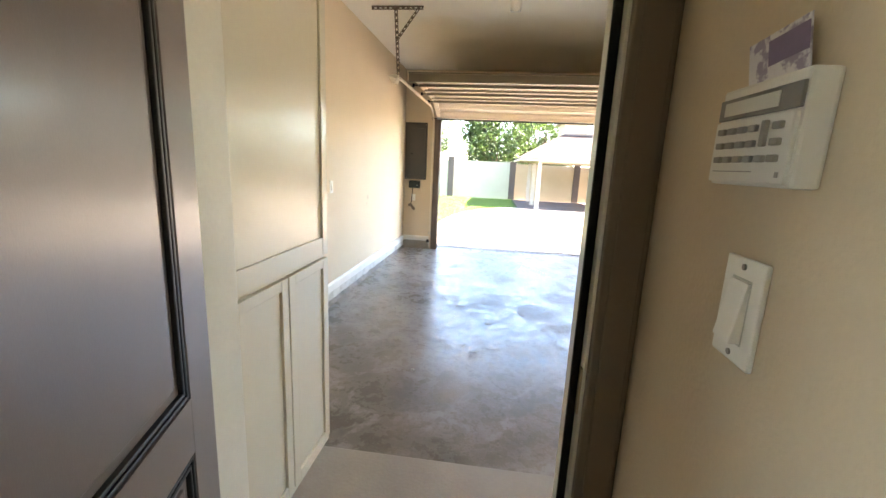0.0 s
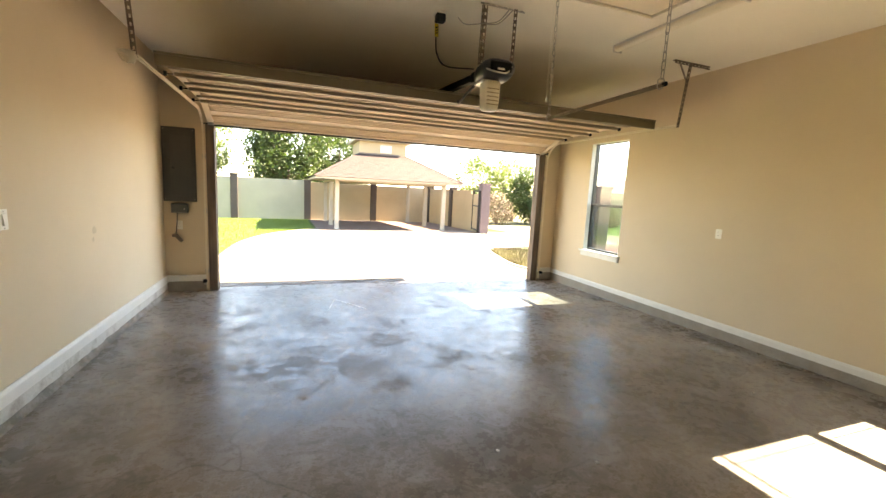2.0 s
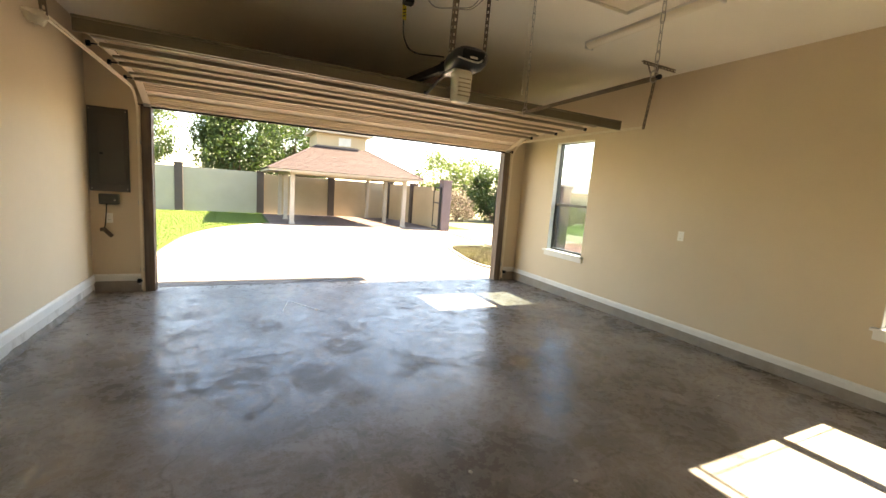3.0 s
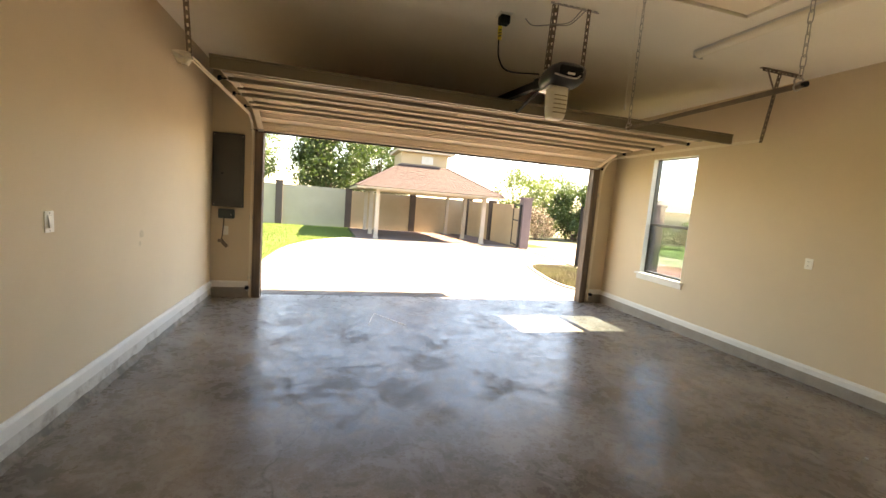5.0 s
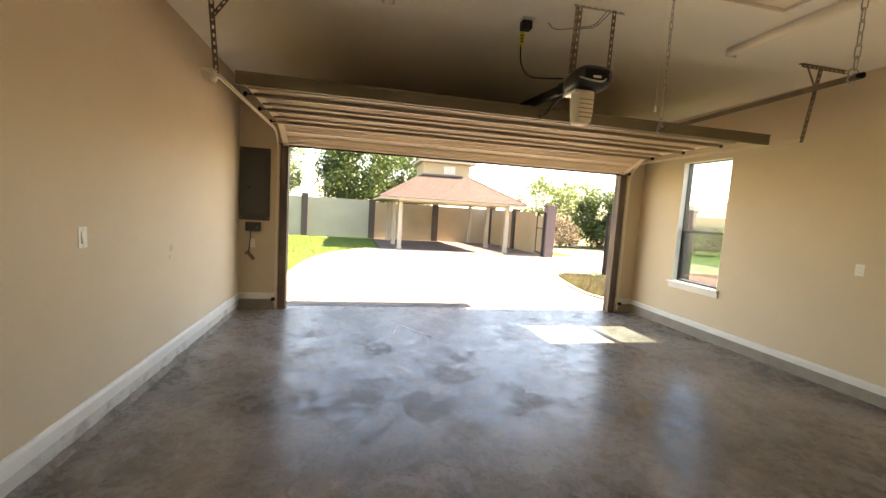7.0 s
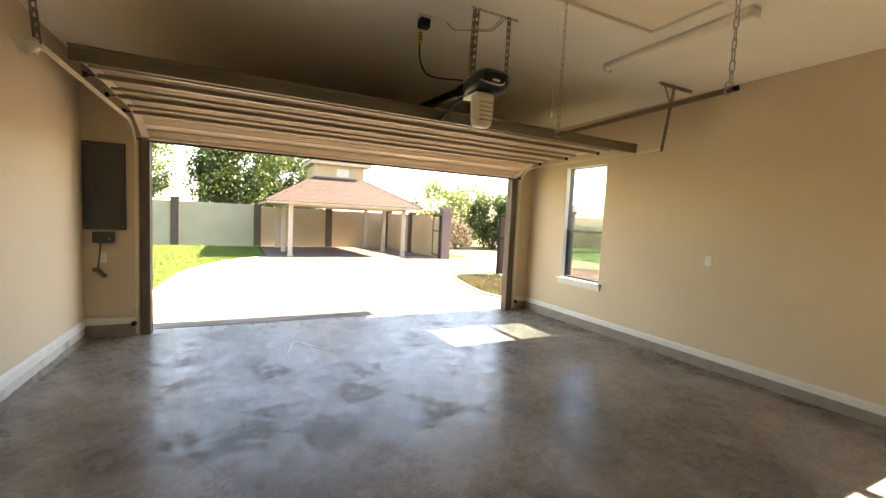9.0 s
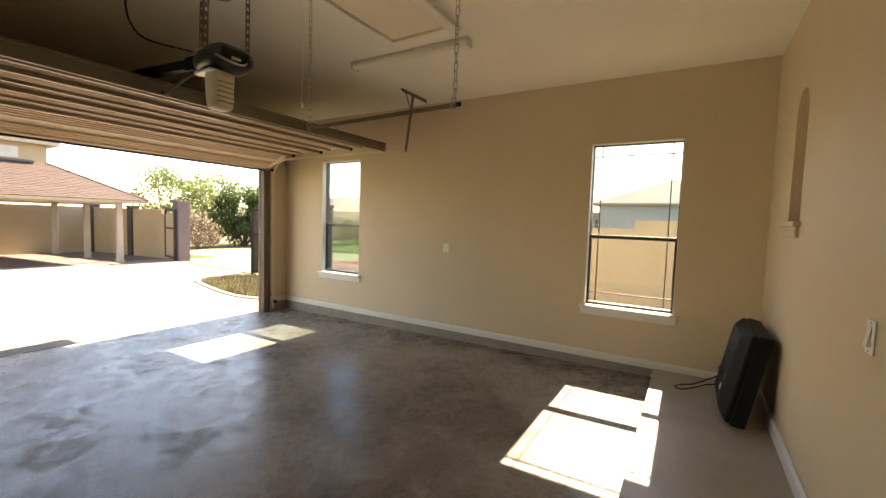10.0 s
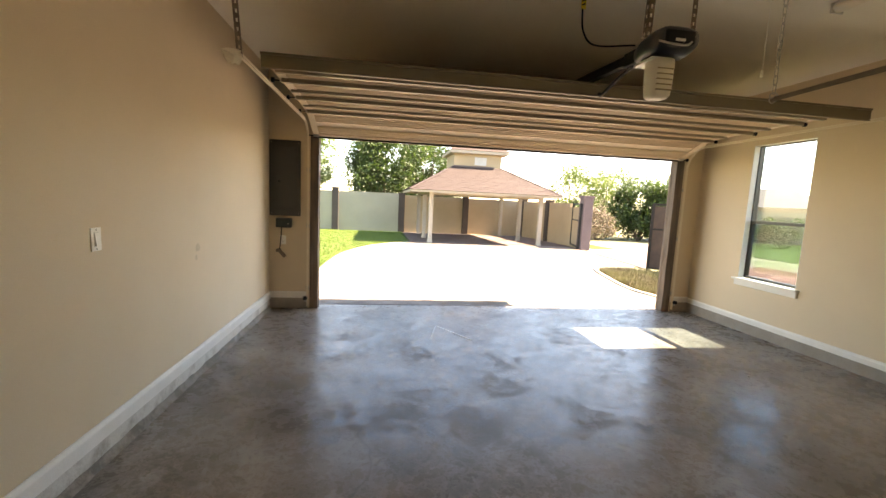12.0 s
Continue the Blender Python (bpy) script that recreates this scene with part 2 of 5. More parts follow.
FLOOR_LIGHT, FLOOR_DARK, FLOOR_BLOT, FLOOR_PALE = (0.325, 0.291, 0.252), (0.165, 0.143, 0.121), (0.115, 0.100, 0.086), (0.375, 0.350, 0.320)
M = {
    "wall": mat("tan_wall_paint", (0.69, 0.56, 0.39), 0.62, scale=0.8, fine=140, bump=0.10, spread=0.30),
    "ceiling": mat("ceiling_paint", (0.93, 0.875, 0.77), 0.75, scale=0.9, fine=110, bump=0.18, spread=0.25),
    "white": mat("white_trim_paint", (0.78, 0.76, 0.71), 0.45, scale=5, fine=90, bump=0.06, spread=0.35),
    "curb": mat("dirty_concrete_curb", (0.33, 0.285, 0.235), 0.8, dark=(0.27, 0.23, 0.187), scale=7, fine=60, bump=0.4),
    "floor": concrete_floor(),
    "step": mat("stoop_concrete", (0.44, 0.395, 0.335), 0.36, dark=(0.33, 0.293, 0.245), scale=2.6, fine=70, bump=0.15, rough_var=0.15, contrast=(0.25, 0.75)),
    "cabinet": mat("cream_cabinet_paint", (0.72, 0.66, 0.53), 0.24, scale=1.5, fine=50, bump=0.04, spread=0.15, contrast=(0.1, 0.9)),
    "jamb": mat("cream_jamb_paint", (0.74, 0.71, 0.62), 0.38, scale=4, fine=70, bump=0.06, spread=0.35),
    "leaf_door": mat("espresso_door_paint", (0.235, 0.195, 0.185), 0.30, dark=(0.20, 0.167, 0.158), scale=2, fine=150, bump=0.03, stretch=(3, 3, 0.8), coat=0.1, contrast=(0.1, 0.9)),
    "rubber": mat("black_weatherstrip", (0.008, 0.0075, 0.007), 0.75, spec=0.15, scale=9, fine=80),
    "brownwood": mat("weathered_jamb_wood", (0.19, 0.135, 0.095), 0.6, dark=(0.10, 0.07, 0.05), scale=3, fine=60, bump=0.3, stretch=(8, 8, 0.7)),
    "steel": mat("galvanised_steel", (0.50, 0.48, 0.45), 0.38, scale=12, fine=90, metal=0.9, rough_var=0.15),
    "rust": mat("dull_angle_steel", (0.25, 0.20, 0.15), 0.5, dark=(0.16, 0.12, 0.09), scale=10, fine=70, metal=0.6, bump=0.2),
    "doorskin": mat("cream_steel_door", (0.72, 0.60, 0.46), 0.45, scale=2, fine=80, bump=0.05, spread=0.35),
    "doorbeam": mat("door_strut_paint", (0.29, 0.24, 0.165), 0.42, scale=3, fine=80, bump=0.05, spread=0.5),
    "darkplastic": mat("charcoal_plastic", (0.035, 0.036, 0.040), 0.32, scale=8, fine=120, bump=0.1),
    "black": mat("black_plastic", (0.006, 0.006, 0.007), 0.6, spec=0.25, scale=8, fine=150, bump=0.12),
    "blacksteel": mat("black_painted_steel", (0.012, 0.011, 0.011), 0.6, scale=8, fine=80, spec=0.25),
    "lens": shop_lens(),
    "panelgrey": mat("grey_enamel", (0.052, 0.049, 0.041), 0.42, scale=3, fine=90, spread=0.3),
    "darkgreen": mat("dark_green_box", (0.03, 0.035, 0.028), 0.45, scale=6, fine=90),
    "outlet": mat("almond_device_plastic", (0.87, 0.85, 0.78), 0.32, scale=6, fine=90, spread=0.15),
    "keypad": mat("ivory_keypad_plastic", (0.74, 0.72, 0.66), 0.4, scale=6, fine=100, spread=0.2, bump=0.04),
    "key": mat("grey_rubber_key", (0.33, 0.31, 0.28), 0.6, scale=9, fine=90),
    "display": mat("grey_display_bezel", (0.20, 0.19, 0.17), 0.35, scale=9, fine=90),
    "lcd": mat("pale_lcd", (0.66, 0.66, 0.60), 0.18, scale=9, fine=90, spread=0.1),
    "card": mat("printed_card", (0.72, 0.70, 0.72), 0.5, dark=(0.33, 0.28, 0.38), scale=60, fine=150, contrast=(0.48, 0.56)),
    "cardband": mat("purple_print", (0.20, 0.14, 0.24), 0.5, scale=40, fine=150),
    "yellow": mat("yellow_tag", (0.75, 0.62, 0.05), 0.5, scale=30, fine=90),
    "rag": mat("cream_rag", (0.86, 0.78, 0.64), 0.9, scale=14, fine=80, bump=0.4),
    "bronze": mat("bronze_window_frame", (0.07, 0.062, 0.055), 0.4, scale=6, fine=90, metal=0.3),
    "glass": glass_mat("window_glass", (0.79, 0.82, 0.815)),
    "screen": glass_mat("insect_screen", (0.70, 0.79, 0.84), 0.04),
    "smudge": mat("wall_smudge_dirt", (0.60, 0.49, 0.34), 0.7, scale=20, fine=120, spread=0.6),
    # casing is wall tan with the hall side's shade mixed into its colour
    "casing": mat("shaded_tan_casing", (0.17, 0.125, 0.078), 0.5, scale=4, fine=70, bump=0.06, spread=0.4),
    "hatch": mat("hatch_panel_paint", (0.90, 0.79, 0.63), 0.7, scale=1.5, fine=90, bump=0.08, spread=0.2),
    "moulding": mat("glossy_black_moulding", (0.012, 0.011, 0.010), 0.4, scale=9, fine=80),
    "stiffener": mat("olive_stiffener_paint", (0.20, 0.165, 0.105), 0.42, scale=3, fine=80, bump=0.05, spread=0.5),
    "track": mat("cream_track_paint", (0.80, 0.70, 0.54), 0.35, scale=6, fine=90, spread=0.3),
    "curb_pale": mat("chipped_white_curb", (0.58, 0.56, 0.51), 0.8, dark=(0.36, 0.32, 0.275), scale=6, fine=60, bump=0.4, contrast=(0.52, 0.68)),
    "mortar": mat("dirty_mortar", (0.30, 0.265, 0.225), 0.9, dark=(0.17, 0.147, 0.123), scale=11, fine=70, bump=0.6, contrast=(0.4, 0.6)),
    "gatesheet": mat("rusty_brown_sheet", (0.055, 0.032, 0.022), 0.7, dark=(0.035, 0.022, 0.016), scale=5, fine=50, bump=0.2),
    "brass": mat("brass_latch", (0.45, 0.36, 0.22), 0.35, metal=1.0, scale=9, fine=90),
    "drive": mat("driveway_concrete", (0.43, 0.378, 0.322), 0.8, dark=(0.33, 0.285, 0.24), scale=1.3, fine=30, bump=0.25),
    "kerb": mat("kerb_concrete", (0.320, 0.288, 0.240), 0.85, dark=(0.304, 0.272, 0.232), scale=4, fine=50, bump=0.4),
    "soil": mat("dry_grass_ground", (0.11, 0.12, 0.05), 0.95, dark=(0.15, 0.125, 0.07), scale=0.6, fine=12, bump=0.4, spread=1.0),
    "lawn": mat("lawn_turf", (0.085, 0.145, 0.014), 0.9, dark=(0.065, 0.12, 0.012), scale=1.1, fine=25, bump=0.3, spread=0.8),
    "blade_dry": mat("dry_grass_blades", (0.15, 0.14, 0.045), 0.7, dark=(0.11, 0.085, 0.04), scale=1.6, fine=30, spread=0.9),
    "paver": mat("pinkish_paving", (0.30, 0.225, 0.19), 0.85, dark=(0.24, 0.175, 0.15), scale=1.6, fine=25, bump=0.25),
    "blade": mat("grass_blades", (0.085, 0.15, 0.014), 0.6, dark=(0.11, 0.15, 0.02), scale=2.5, fine=30, spread=0.8),
    "redpath": mat("red_paving", (0.26, 0.09, 0.06), 0.85, dark=(0.20, 0.075, 0.055), scale=2, fine=25, bump=0.3),
    "stucco": mat("tan_stucco", (0.36, 0.275, 0.175), 0.9, dark=(0.31, 0.235, 0.148), scale=0.7, fine=45, bump=0.15, spread=0.6),
    "gardenwall": mat("cream_garden_stucco", (0.37, 0.32, 0.25), 0.9, dark=(0.33, 0.285, 0.22), scale=0.8, fine=45, bump=0.15, spread=0.6),
    "stucco_pale": mat("pale_stucco", (0.30, 0.275, 0.20), 0.9, dark=(0.26, 0.24, 0.175), scale=0.7, fine=45, bump=0.15, spread=0.6),
    "pillar": mat("taupe_stucco", (0.060, 0.045, 0.037), 0.9, dark=(0.048, 0.036, 0.030), scale=1.5, fine=45, bump=0.5),
    "gatepost": mat("mauve_stucco", (0.122, 0.090, 0.090), 0.9, dark=(0.101, 0.072, 0.072), scale=1.2, fine=45, bump=0.5),
    "shingle": mat("brown_shingle", (0.037, 0.0225, 0.0185), 0.9, dark=(0.031, 0.0185, 0.0155), scale=5, fine=40, bump=0.5, random_tint=0.10, spread=0.9),
    "fascia": mat("cream_fascia", (0.338, 0.285, 0.217), 0.7, scale=3, fine=60, spread=0.3),
    "postwhite": mat("cream_post", (0.360, 0.307, 0.247), 0.7, scale=3, fine=60, spread=0.4, bump=0.1),
    "vent": mat("white_vent", (0.444, 0.432, 0.408), 0.6, scale=5, fine=60),
    "flash": mat("dark_flashing", (0.10, 0.07, 0.06), 0.6, scale=5, fine=60),
    # blue cast in the housegrey and houseroof colours stands in for distance haze
    "housegrey": mat("haze_grey_stucco", (0.30, 0.32, 0.34), 0.9, scale=1.0, fine=30, spread=0.4),
    "housetan": mat("tan_stucco_house", (0.33, 0.26, 0.19), 0.9, scale=1.0, fine=30, spread=0.4),
    "houseroof": mat("haze_blue_grey_roof", (0.045, 0.050, 0.055), 0.9, scale=2, fine=25, spread=0.8),
    "bark": mat("tree_bark", (0.14, 0.105, 0.075), 0.9, dark=(0.08, 0.06, 0.045), scale=6, fine=40, bump=0.8, stretch=(4, 4, 0.8)),
    "leaf": leaf_mat("tree_leaves", (0.045, 0.075, 0.020), (0.028, 0.05, 0.014)),
    "leaf_pale": leaf_mat("shrub_leaves", (0.085, 0.12, 0.035), (0.05, 0.08, 0.024)),
    "twig": mat("dry_twigs", (0.20, 0.16, 0.11), 0.9, scale=5, fine=30),
}

# ---- small builders ----
ORIGIN = {}


def thing(name, at, label, category, group="", kind=""):
    """An empty at the thing's base; parts are built in world metres and hung under it."""
    ob = new(name)
    ob.location = at
    ob.empty_display_size = 0.05
    ORIGIN[ob] = Vector(at)
    return tagged(ob, label, category, group, kind)


def mesh_of(name, bm, material, smooth=False):
    me = bpy.data.meshes.new(name)
    bmesh.ops.recalc_face_normals(bm, faces=bm.faces)
    bm.to_mesh(me)
    bm.free()
    if material:
        me.materials.append(material)
    if smooth:
        for f in me.polygons:
            f.use_smooth = True
    return me


def part(name, bm, material, parent, label="", smooth=False):
    o = ORIGIN[parent]
    bm.transform(Matrix.Translation(-o))
    ob = new(name, mesh_of(name, bm, material, smooth))
    ob.parent = parent
    ORIGIN[ob] = o
    return tagged(ob, label)


def solid(name, bm, material, label, category, kind="", group="", smooth=False, at=None):
    """A thing or a piece of the setting that is one mesh; its origin is its base."""
    if at is None:
        xs = [v.co for v in bm.verts]
        at = Vector((sum(v.x for v in xs) / len(xs), sum(v.y for v in xs) / len(xs), min(v.z for v in xs)))
    at = Vector(at)
    bm.transform(Matrix.Translation(-at))
    ob = new(name, mesh_of(name, bm, material, smooth))
    ob.location = at
    ORIGIN[ob] = at
    return tagged(ob, label, category, group, kind)


def box(x0, y0, z0, x1, y1, z1, bevel=0.0, bm=None, m=None):
    tmp = bmesh.new()
    bmesh.ops.create_cube(tmp, size=1, matrix=Matrix.Translation(((x0 + x1) / 2, (y0 + y1) / 2, (z0 + z1) / 2)) @ Matrix.Diagonal((x1 - x0, y1 - y0, z1 - z0, 1)))
    if bevel:
        bmesh.ops.bevel(tmp, geom=tmp.edges[:], offset=bevel, segments=2, profile=0.6, affect="EDGES")
    if m is not None:
        tmp.transform(m)
    return merge(bm, tmp)


def merge(bm, tmp):
    if bm is None:
        return tmp
    me = bpy.data.meshes.new("tmp")
    tmp.to_mesh(me)
    tmp.free()
    bm.from_mesh(me)
    bpy.data.meshes.remove(me)
    return bm


def rod(p0, p1, r, seg=10, bm=None, r1=None):
    p0, p1 = Vector(p0), Vector(p1)
    d = p1 - p0
    tmp = bmesh.new()
    bmesh.ops.create_cone(tmp, cap_ends=True, segments=seg, radius1=r, radius2=r if r1 is None else r1, depth=d.length,
                          matrix=Matrix.Translation((p0 + p1) / 2) @ d.to_track_quat("Z", "Y").to_matrix().to_4x4())
    return merge(bm, tmp)


def bar(p0, p1, w, h, up=(0, 0, 1), bm=None, bevel=0.0):
    """A rectangular bar from p0 to p1: w across, h along up."""
    p0, p1, up = Vector(p0), Vector(p1), Vector(up)
    d = p1 - p0
    z = d.normalized()
    x = up.cross(z).normalized()
    y = z.cross(x)
    m = Matrix((x, y, z)).transposed().to_4x4()
    m.translation = (p0 + p1) / 2
    return box(-w / 2, -h / 2, -d.length / 2, w / 2, h / 2, d.length / 2, bevel, bm, m)


def sweep(profile, path, across, bm=None, closed=True):
    """Sweeps a profile of (a, b) along a path; a lies along the fixed direction across, b along across x tangent."""
    bm = bm or bmesh.new()
    across = Vector(across).normalized()
    rings = []
    for i, q in enumerate(path):
        q = Vector(q)
        t = (Vector(path[min(i + 1, len(path) - 1)]) - Vector(path[max(i - 1, 0)])).normalized()
        n = across.cross(t).normalized()
        rings.append([bm.verts.new(q + across * a + n * b) for a, b in profile])
    k = len(profile)
    for r0, r1 in zip(rings, rings[1:]):
        for j in range(k if closed else k - 1):
            bm.faces.new((r0[j], r0[(j + 1) % k], r1[(j + 1) % k], r1[j]))
    if closed:
        bm.faces.new(rings[0])
        bm.faces.new(rings[-1])
    return bm


def tube(path, r, seg=8, bm=None):
    """A round cable along a path of points."""
    bm = bm or bmesh.new()
    rings = []
    side = Vector((0.31, 0.52, 0.79))
    for i, q in enumerate(path):
        t = (Vector(path[min(i + 1, len(path) - 1)]) - Vector(path[max(i - 1, 0)])).normalized()
        u = (side - side.dot(t) * t).normalized()
        side = u
        v = t.cross(u)
        rings.append([bm.verts.new(Vector(q) + r * (math.cos(2 * math.pi * j / seg) * u + math.sin(2 * math.pi * j / seg) * v)) for j in range(seg)])
    for r0, r1 in zip(rings, rings[1:]):
        for j in range(seg):
            bm.faces.new((r0[j], r0[(j + 1) % seg], r1[(j + 1) % seg], r1[j]))
    bm.faces.new(rings[0])
    bm.faces.new(rings[-1])
    return bm


def smooth_path(pts, n=8):
    """A Catmull-Rom line through points."""
    p = [Vector(q) for q in pts]
    p = [2 * p[0] - p[1]] + p + [2 * p[-1] - p[-2]]
    out = []
    for i in range(1, len(p) - 2):
        for k in range(n):
            t = k / n
            a, b, c, d = p[i - 1], p[i], p[i + 1], p[i + 2]
            out.append(0.5 * ((2 * b) + (c - a) * t + (2 * a - 5 * b + 4 * c - d) * t * t + (3 * b - a - 3 * c + d) * t ** 3))
    return out + [p[-2]]


def wall(axis, a0, a1, u, v, holes=(), bm=None):
    """A wall sheet with thickness a0..a1 along axis, spanning u and v (z), with rectangular holes (u0, u1, v0, v1) through it."""
    bm = bm or bmesh.new()
    us = sorted({*u, *[c for h in holes for c in h[:2]]})
    vs = sorted({*v, *[c for h in holes for c in h[2:]]})
    cache = {}

    def vert(a, b, c):
        key = (round(a, 5), round(b, 5), round(c, 5))
        if key not in cache:
            cache[key] = bm.verts.new((a, b, c) if axis == "x" else (b, a, c))
        return cache[key]

    def full(i, j):
        if not (0 <= i < len(us) - 1 and 0 <= j < len(vs) - 1):
            return False
        cu, cv = (us[i] + us[i + 1]) / 2, (vs[j] + vs[j + 1]) / 2
        return not any(h[0] < cu < h[1] and h[2] < cv < h[3] for h in holes)

    for i in range(len(us) - 1):
        for j in range(len(vs) - 1):
            if not full(i, j):
                continue
            for a in (a0, a1):
                bm.faces.new([vert(a, us[i + p], vs[j + q]) for p, q in ((0, 0), (1, 0), (1, 1), (0, 1))])
            for di, dj, e in ((-1, 0, ((0, 0), (0, 1))), (1, 0, ((1, 0), (1, 1))), (0, -1, ((0, 0), (1, 0))), (0, 1, ((0, 1), (1, 1)))):
                if not full(i + di, j + dj):
                    (p, q), (r, t) = e
                    bm.faces.new((vert(a0, us[i + p], vs[j + q]), vert(a1, us[i + p], vs[j + q]), vert(a1, us[i + r], vs[j + t]), vert(a0, us[i + r], vs[j + t])))
    return bm

# ---- setting: garage shell ----
W, CEIL, BACK, STEP_Y, STEP_Z = 5.92, 2.945, -6.165, -5.38, 0.145
WIN = ((-1.57, -0.815), (-5.51, -4.695))
WZ0, WZ1 = 0.66, 2.32



def fz(y):
    """Height of the slab, which falls towards the driveway."""
    return -0.0105 * min(y, 0.0) if y > STEP_Y else STEP_Z


slab = bmesh.new()
rim = [[slab.verts.new((x, y, z)) for x in (-0.15, W + 0.15)] for y, z in ((STEP_Y, -0.14), (STEP_Y, -0.0105 * STEP_Y), (0.0, 0.0), (0.22, -0.004), (0.22, -0.14))]
for a, b in zip(rim, rim[1:]):
    slab.faces.new((a[0], a[1], b[1], b[0]))
slab.faces.new((rim[0][0], rim[0][1], rim[4][1], rim[4][0]))
for k in (0, 1):
    slab.faces.new([r[k] for r in rim])
solid("floor", slab, M["floor"], "sealed grey-brown concrete garage slab with stains", "floor", "structure")
solid("floor_step", box(0.0, BACK - 0.14, -0.14, W, STEP_Y, STEP_Z, 0.006), M["step"], "raised pale concrete stoop along the house wall", "floor", "structure")
solid("floor_hall", box(-1.0, -9.1, -0.14, 2.6, BACK - 0.14, STEP_Z + 0.01), M["step"], "plain house hallway floor behind the door", "floor", "structure")
solid("ceiling", box(-0.15, -6.3, CEIL, W + 0.15, 0.2, CEIL + 0.1), M["ceiling"], "flat off-white painted garage ceiling", "ceiling", "structure")
solid("ceiling_hall", box(-1.1, -9.1, 2.6, 2.6, -6.235, 2.7), M["ceiling"], "flat hallway ceiling", "ceiling", "structure")
solid("wall_left", wall("x", -0.15, 0.0, (-6.2, 0.0), (0.0, CEIL)), M["wall"], "long plain tan painted garage wall", "wall", "structure")
solid("wall_right", wall("x", W, W + 0.15, (-6.3, 0.0), (0.0, CEIL), [(*w, WZ0, WZ1) for w in WIN]), M["wall"],
      "tan painted garage wall with two window openings", "wall", "structure")
solid("wall_front", wall("y", 0.0, 0.12, (-0.15, W + 0.15), (0.0, CEIL), [(0.58, 5.515, 0.0, 2.20)]), M["wall"],
      "tan wall with the wide garage door opening", "wall", "structure")
NX0, NX1, NZ0, NZ1 = 4.76, 5.10, 1.56, 2.40
solid("wall_back", wall("y", -6.235, BACK, (0.0, W), (0.0, CEIL), [(0.915, 1.83, 0.0, 2.18), (NX0, NX1, NZ0, NZ1)]), M["wall"],
      "tan house wall with the door opening and a niche", "wall", "structure")
solid("wall_hall_right", wall("x", 1.873, 2.0, (-9.1, -6.235), (STEP_Z, 2.6)), M["wall"], "tan hallway wall beside the door", "wall", "structure")
# unseen side room, added so that its opening throws daylight on the hallway wall
solid("wall_hall_left", wall("x", -1.1, -1.0, (-9.1, -6.235), (STEP_Z, 2.6), [(-8.5, -7.5, 0.9, 2.3)]), M["wall"], "unseen wall of an added room, opened to let daylight into the hallway", "wall", "structure")
solid("wall_hall_front", wall("y", -6.235, -6.165, (-1.0, -0.15), (STEP_Z, 2.6)), M["wall"], "unseen tan wall of the added room, backing on the garage side", "wall", "structure")
solid("wall_hall_end", wall("y", -9.1, -9.0, (-1.0, 1.873), (STEP_Z, 2.6)), M["wall"], "unseen plain end wall of the added room behind", "wall", "structure")


def niche():
    """Arched recess: spandrels, curved reveal and back."""
    bm = bmesh.new()
    g = 0.004
    r = (NX1 - NX0) / 2 - g
    cx, cz, dep = (NX0 + NX1) / 2, NZ1 - r - g, 0.10
    arc = [(cx + r * math.cos(math.pi * k / 20), cz + r * math.sin(math.pi * k / 20)) for k in range(21)]
    front = [bm.verts.new((x, BACK + 0.001, z)) for x, z in arc]
    back = [bm.verts.new((x, BACK - dep, z)) for x, z in arc]
    for k in range(20):
        bm.faces.new((front[k], front[k + 1], back[k + 1], back[k]))
    tops = [bm.verts.new((x, BACK + 0.001, NZ1 + 0.002)) for x, z in arc]
    for k in range(20):
        bm.faces.new((front[k], front[k + 1], tops[k + 1], tops[k]))
    lo = [bm.verts.new((x, BACK - dep, NZ0)) for x in (NX1 - g, NX0 + g)]
    bm.faces.new(back + [lo[1], lo[0]])
    fr = [bm.verts.new((x, BACK + 0.001, NZ0)) for x in (NX1 - g, NX0 + g)]
    bm.faces.new((front[0], back[0], lo[0], fr[0]))
    bm.faces.new((front[-1], back[-1], lo[1], fr[1]))
    ob = solid("wall_niche", bm, M["wall"], "arched tan niche recessed in the house wall", "niche", "structure")
    return ob


niche()
sill = box(NX0 - 0.05, BACK - 0.10, NZ0 - 0.03, NX1 + 0.04, BACK + 0.040, NZ0 + 0.002, 0.008)
box(NX0 - 0.02, BACK - 0.0, NZ0 - 0.10, NX1 + 0.02, BACK + 0.022, NZ0 - 0.03, 0.01, sill)
solid("niche_sill", sill, M["wall"], "tan painted ledge under the arched niche", "ledge", "structure")


